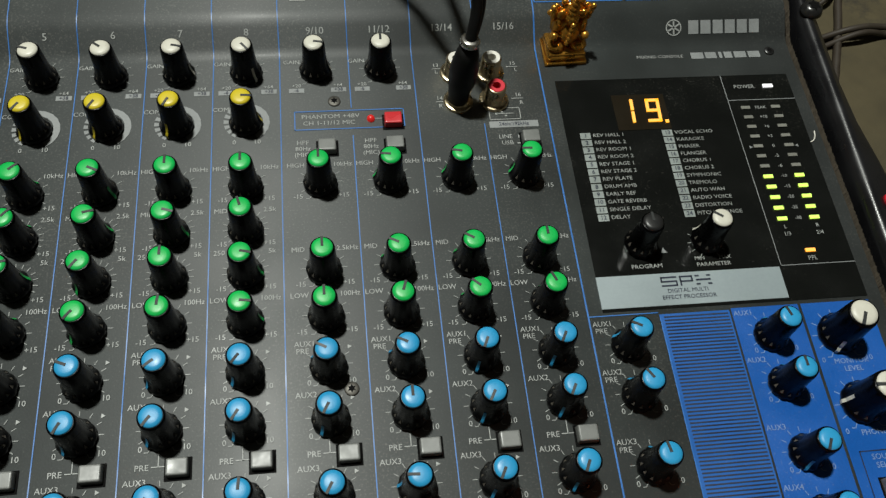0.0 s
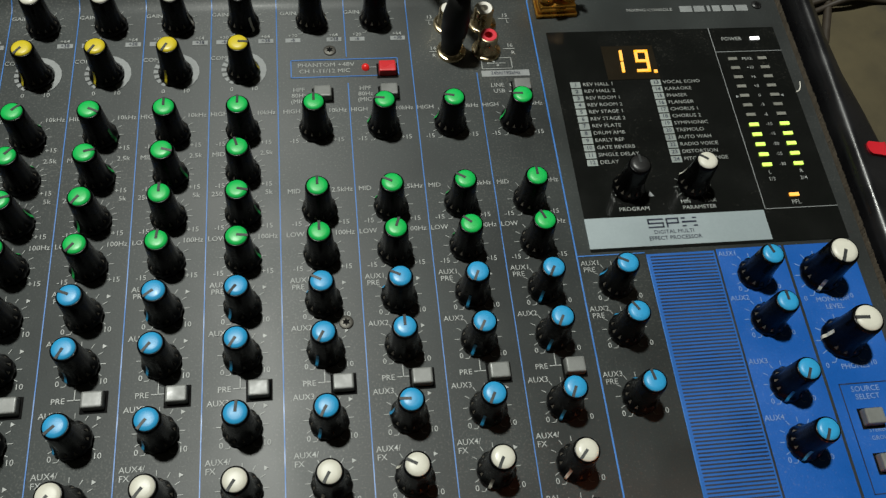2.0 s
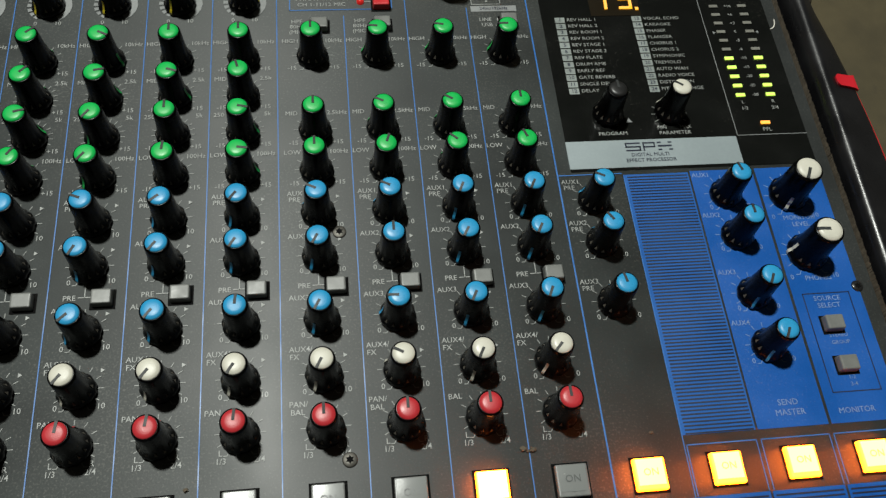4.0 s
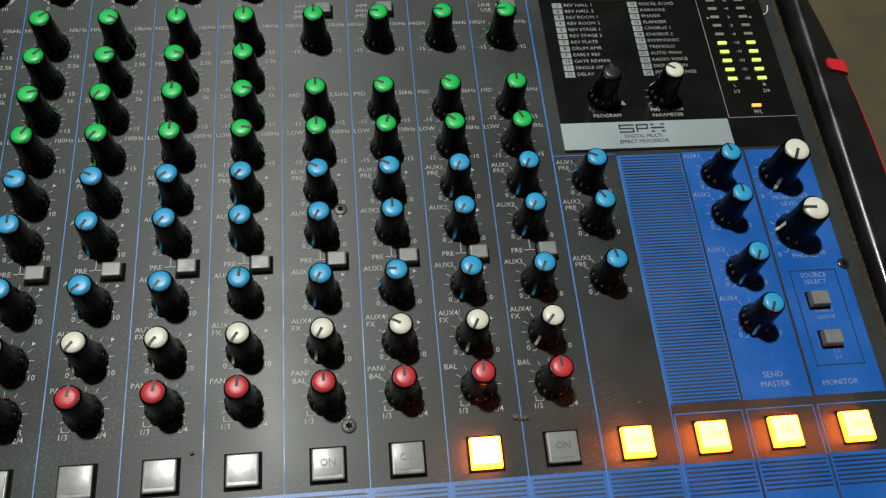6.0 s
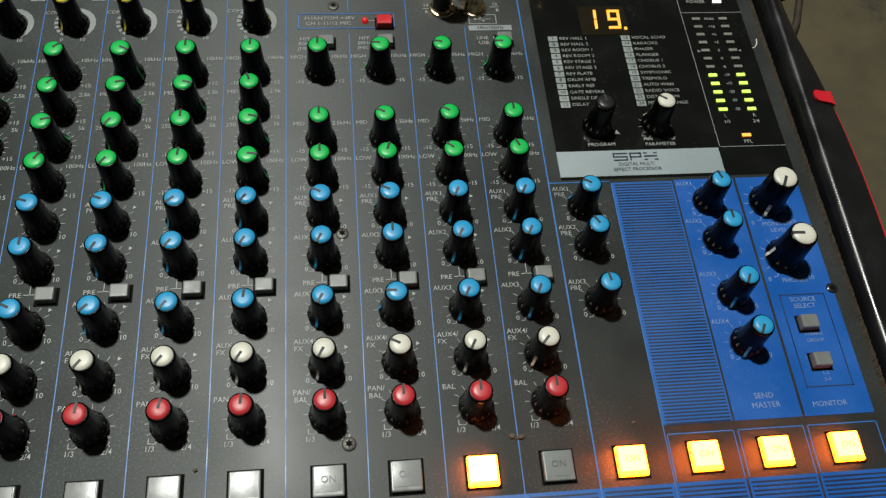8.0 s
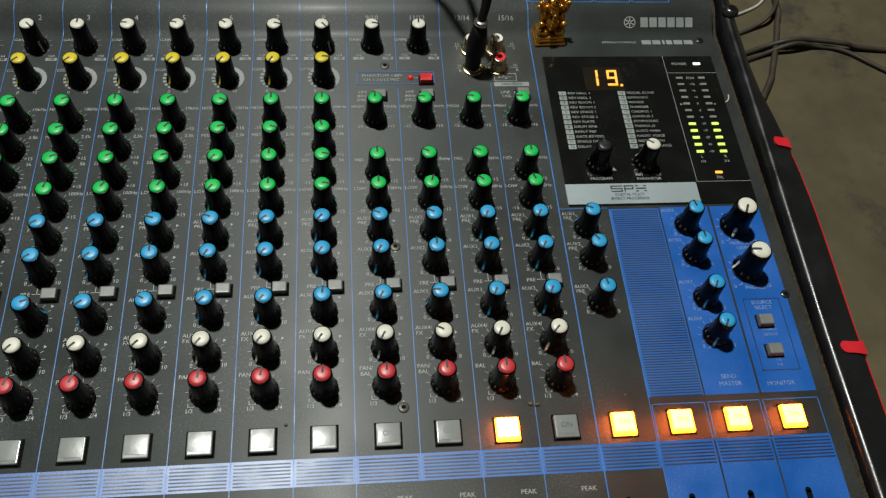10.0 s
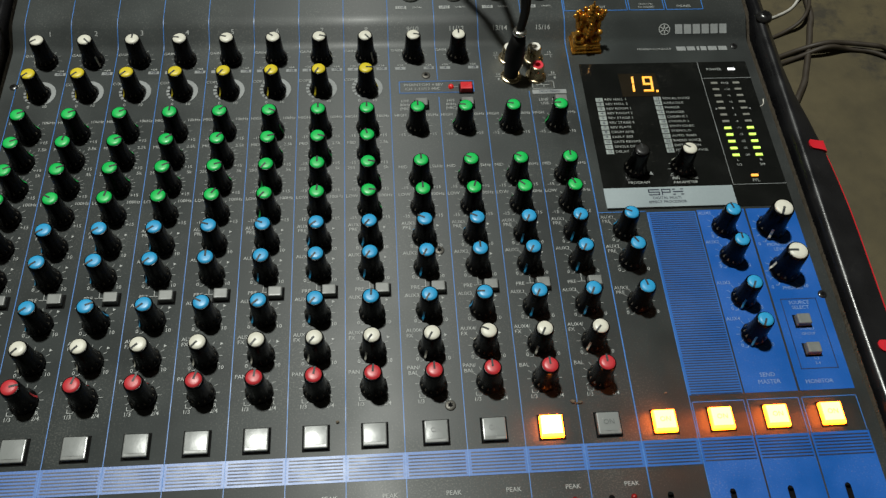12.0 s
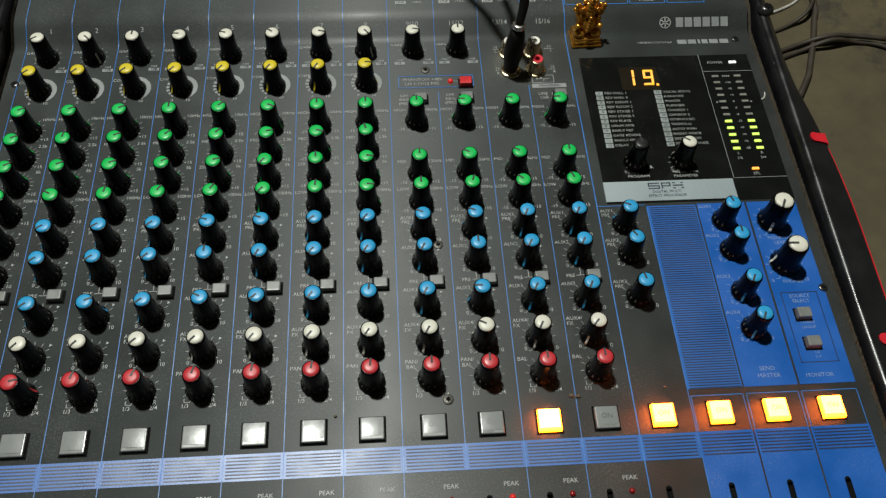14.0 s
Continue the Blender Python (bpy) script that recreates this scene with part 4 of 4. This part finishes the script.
rca(0.0869, 0.2362, M_RCAW)
rca(0.0869, 0.2213, M_RCAR)
rca(0.0718, 0.2362, M_RCAW)
rca(0.0718, 0.2213, M_RCAR)
for tx, x, y in (("13", 0.0642, 0.2407), ("L", 0.0642, 0.2372), ("14", 0.0642, 0.2232), ("R", 0.0644, 0.2192), ("15", 0.0975, 0.2407), ("L", 0.0985, 0.2372), ("16", 0.0975, 0.2237), ("R", 0.0985, 0.2197)):
    words(tx, x, y, 0.0019, panel)
part("lead_line", quads([(0.0625, 0.0672, 0.2388, 0.2391), (0.0625, 0.0672, 0.2213, 0.2216), (0.0945, 0.0995, 0.2388, 0.2391), (0.0945, 0.0995, 0.2218, 0.2221)], 0.00024), M_WHITE, panel)


def hex_jack(x, y):
    z = height(y)
    j = part("phone_jack", lathe([(0.0068, 0.0), (0.0068, 0.0020), (0.0060, 0.0026), (0.0050, 0.0026), (0.0050, 0.0034), (0.0036, 0.0034), (0.0034, -0.002)], 6 * 4, cap_top=True), M_NICKEL, console, "nickel phone jack with a hex nut", at=(x, y, z))
    part("jack_hole", lathe([(0.0033, 0.0033), (0.0031, 0.0035)], 20), M_HOLE, j)
    return j


for i in range(8, 12):
    x = CENTRE[i]
    hex_jack(x, 0.2830)
    part("white_box", quads([(-0.0094, -0.0028, -0.0012, 0.0012)], 0.0), M_WHITE, panel, at=(x, 0.2715, height(0.2715) + 0.00025)).rotation_euler = (slope(0.2715), 0, 0)
    words("LINE", x - 0.0061, 0.2715, 0.0017, panel, M_DARKLINE, lift=0.0004)
    words("UNBAL", x + 0.0040, 0.2715, 0.0014, panel)
for x, t in ((0.1290, "OUT"), (0.1590, "FOOT SW"), (0.1890, "PHONES")):
    hex_jack(x, 0.2828)
for x0, x1 in ((0.1095, 0.1498), (0.1508, 0.1735), (0.1745, 0.1985)):
    fr = part("blue_frame", quads([(x0, x1, 0.2668, 0.2673), (x0, x0 + 0.0005, 0.2668, 0.30), (x1 - 0.0005, x1, 0.2668, 0.30)], 0.0), M_LINE, panel)
    for v in fr.data.vertices:
        v.co.z = height(v.co.y) + 0.00025
words("FOOT SW", 0.1620, 0.2718, 0.0014, panel)
words("FX ON/OFF", 0.1620, 0.2693, 0.0014, panel)
words("PHONES", 0.1862, 0.2698, 0.0017, panel)
words("OUT", 0.1335, 0.2698, 0.0017, panel)


# ---- plugs and their cables ----
def plug(x, y, lean, lines, label, worn=True):
    root = new("phono_plug")
    root.location = (x, y, 0.0095)
    tagged(root, label, "audio plug")
    m = Matrix.Rotation(lean[0], 4, "X") @ Matrix.Rotation(lean[1], 4, "Y")
    body = lathe([(0.0036, -0.0078), (0.0042, -0.0070), (0.0046, -0.002), (0.0056, 0.004), (0.0057, 0.012), (0.0048, 0.018), (0.0037, 0.0235)], 24)
    bmesh.ops.transform(body, matrix=m, verts=body.verts[:])
    part("shell", body, M_RUBBER, root, smooth=True)
    ring = lathe([(0.0037, 0.0245), (0.0040, 0.0247), (0.0038, 0.0266), (0.0030, 0.0270)], 24)
    bmesh.ops.transform(ring, matrix=m, verts=ring.verts[:])
    part("collar", ring, M_NICKEL if worn else M_RUBBER, root, "worn nickel collar" if worn else "", smooth=True)
    start = m @ Vector((0, 0, 0.026))
    for points in lines:
        part("cable", tube([start, *[Vector(p) - root.location for p in points]], 0.0023), M_RUBBER, root, smooth=True)
    return root


plug(0.0718, 0.2213, (-0.06, 0.06), [[(0.0752, 0.2300, 0.050), (0.0700, 0.2430, 0.068), (0.052, 0.268, 0.083), (0.030, 0.30, 0.092), (0.0, 0.37, 0.07), (-0.01, 0.48, -0.10)],
                                     [(0.0768, 0.2310, 0.047), (0.0755, 0.2440, 0.062), (0.064, 0.268, 0.078), (0.050, 0.31, 0.092), (0.02, 0.38, 0.07), (0.01, 0.48, -0.10)]],
     "black phono plug with a worn collar, in a jack")


# ---- figurine ----
def figurine():
    """A small seated gilt figure on a stepped square plinth, as plain rounded masses."""
    bm = bmesh.new()

    def box(w, d, z0, z1, taper=1.0):
        q = bmesh.ops.create_cube(bm, size=1.0)
        for v in q["verts"]:
            top = v.co.z > 0
            k = taper if top else 1.0
            v.co = Vector((v.co.x * w * k, v.co.y * d * k, z1 if top else z0))

    def ball(x, y, z, rx, ry, rz):
        q = bmesh.ops.create_icosphere(bm, subdivisions=2, radius=1.0)
        for v in q["verts"]:
            v.co = Vector((x + v.co.x * rx, y + v.co.y * ry, z + v.co.z * rz))

    box(0.0170, 0.0136, 0.0, 0.0018, 0.98)
    box(0.0160, 0.0126, 0.0018, 0.0044, 0.90)
    box(0.0150, 0.0118, 0.0044, 0.0056, 0.96)
    ball(0, 0.0026, 0.0160, 0.0076, 0.0018, 0.0098)
    ball(0, 0.0016, 0.0120, 0.0066, 0.0034, 0.0070)
    for sx in (-1, 1):
        ball(sx * 0.0046, -0.0018, 0.0072, 0.0036, 0.0038, 0.0024)
        ball(sx * 0.0052, 0.0005, 0.0150, 0.0018, 0.0022, 0.0048)
        ball(sx * 0.0062, -0.0020, 0.0122, 0.0017, 0.0020, 0.0018)
        ball(sx * 0.0070, 0.0018, 0.0205, 0.0014, 0.0015, 0.0040)
        ball(sx * 0.0078, 0.0014, 0.0240, 0.0013, 0.0013, 0.0015)
        ball(sx * 0.0042, 0.0006, 0.0208, 0.0021, 0.0009, 0.0026)
    ball(0, 0.0004, 0.0115, 0.0048, 0.0044, 0.0058)
    ball(0, 0.0, 0.0200, 0.0030, 0.0030, 0.0034)
    for k in range(5):
        ball(-0.0004 * k, -0.0030 - 0.0005 * k, 0.0185 - 0.0018 * k, 0.0012 - 0.0001 * k, 0.0012, 0.0014)
    for k in range(4):
        ball(0, 0.0004, 0.0232 + 0.0020 * k, 0.0027 - 0.0005 * k, 0.0027 - 0.0005 * k, 0.0015)
    ball(0, 0.0004, 0.0312, 0.0006, 0.0006, 0.0016)
    for k in range(7):
        a = math.pi * (0.12 + 0.76 * k / 6)
        ball(0.0085 * math.cos(a), 0.0030, 0.0165 + 0.0095 * math.sin(a), 0.0015, 0.0010, 0.0015)
    return bm


fig = part("figurine", figurine(), M_GOLD, None, at=(0.1205, 0.2460, 0.0002), smooth=True)
fig.rotation_euler, fig.scale = (0.0, 0.0, radians(2)), (1.08, 1.08, 1.08)
tagged(fig, "small gilt seated figurine on a square plinth, on the console", "figurine")


# ---- cables on the floor, one tube standing for a shadow ----
def floor_cable(points, radius, mat, label):
    c = part("cable", tube([(x, y, FLOOR_Z + radius + dz) for x, y, dz in points], radius, smooth_steps=8), mat, None, smooth=True)
    tagged(c, label, "cable")


floor_cable([(0.275, 0.325, 0.0), (0.327, 0.347, 0.0), (0.353, 0.351, 0.006), (0.373, 0.353, 0.004), (0.399, 0.349, 0.004), (0.431, 0.346, 0.0), (0.60, 0.33, 0.0)], 0.0021, M_CABLE, "brown-black cable lying across the cement floor")
floor_cable([(0.275, 0.318, 0.0), (0.329, 0.341, 0.0), (0.355, 0.347, 0.006), (0.378, 0.350, 0.0), (0.399, 0.345, 0.0), (0.424, 0.326, 0.0), (0.52, 0.25, 0.0)], 0.0019, M_CABLE, "brown-black cable looping over the cement floor")
# dark tube laid where a blurred shadow crosses the cement
floor_cable([(0.290, 0.255, 0.0), (0.324, 0.307, 0.0), (0.334, 0.328, 0.0), (0.350, 0.372, 0.0), (0.358, 0.413, 0.0), (0.365, 0.60, 0.0)], 0.0026, M_CABLE, "thick dark tube put in for a blurred shadow past the console")
floor_cable([(0.280, 0.352, 0.0), (0.325, 0.369, 0.0), (0.349, 0.386, 0.007), (0.362, 0.430, 0.003), (0.37, 0.55, 0.0)], 0.0016, M_CABLE, "thin dark cable on the cement floor")
floor_cable([(0.285, 0.375, 0.0), (0.325, 0.389, 0.0), (0.348, 0.405, 0.0), (0.357, 0.430, 0.007), (0.355, 0.52, 0.0)], 0.0012, M_GREYCABLE, "thin pale wire on the cement floor")

# ---- crumbs of dirt, a scratch ----
def crumb(x, y, size, seed):
    rnd = random.Random(seed)
    bm = bmesh.new()
    bmesh.ops.create_icosphere(bm, subdivisions=2, radius=1.0)
    for v in bm.verts:
        k = 1 + rnd.uniform(-0.3, 0.3)
        v.co = Vector((v.co.x * size * 1.4 * k, v.co.y * size * k, size * 0.6 * (1 + v.co.z * k)))
    c = part("dirt_crumb", bm, M_DUST, None, at=(x, y, 0.0003))
    tagged(c, "tiny brown crumb of dirt on the console", "dirt", "crumbs on the panel")


for k, (x, y, size) in enumerate(((0.0795, 0.0128, 0.0008), (0.0826, 0.0124, 0.0009), (0.0811, 0.0120, 0.0005), (0.1250, 0.0150, 0.0005), (0.0640, 0.1440, 0.0005), (-0.0320, 0.0080, 0.0006))):
    crumb(x, y, size, k)
part("scratch", tube([(0.2190, 0.1935, 0.0004), (0.2205, 0.1942, 0.0004), (0.2218, 0.1962, 0.0004), (0.2224, 0.1990, 0.0004)], 0.00028, 5), M_RCAW, panel, "pale scratch")
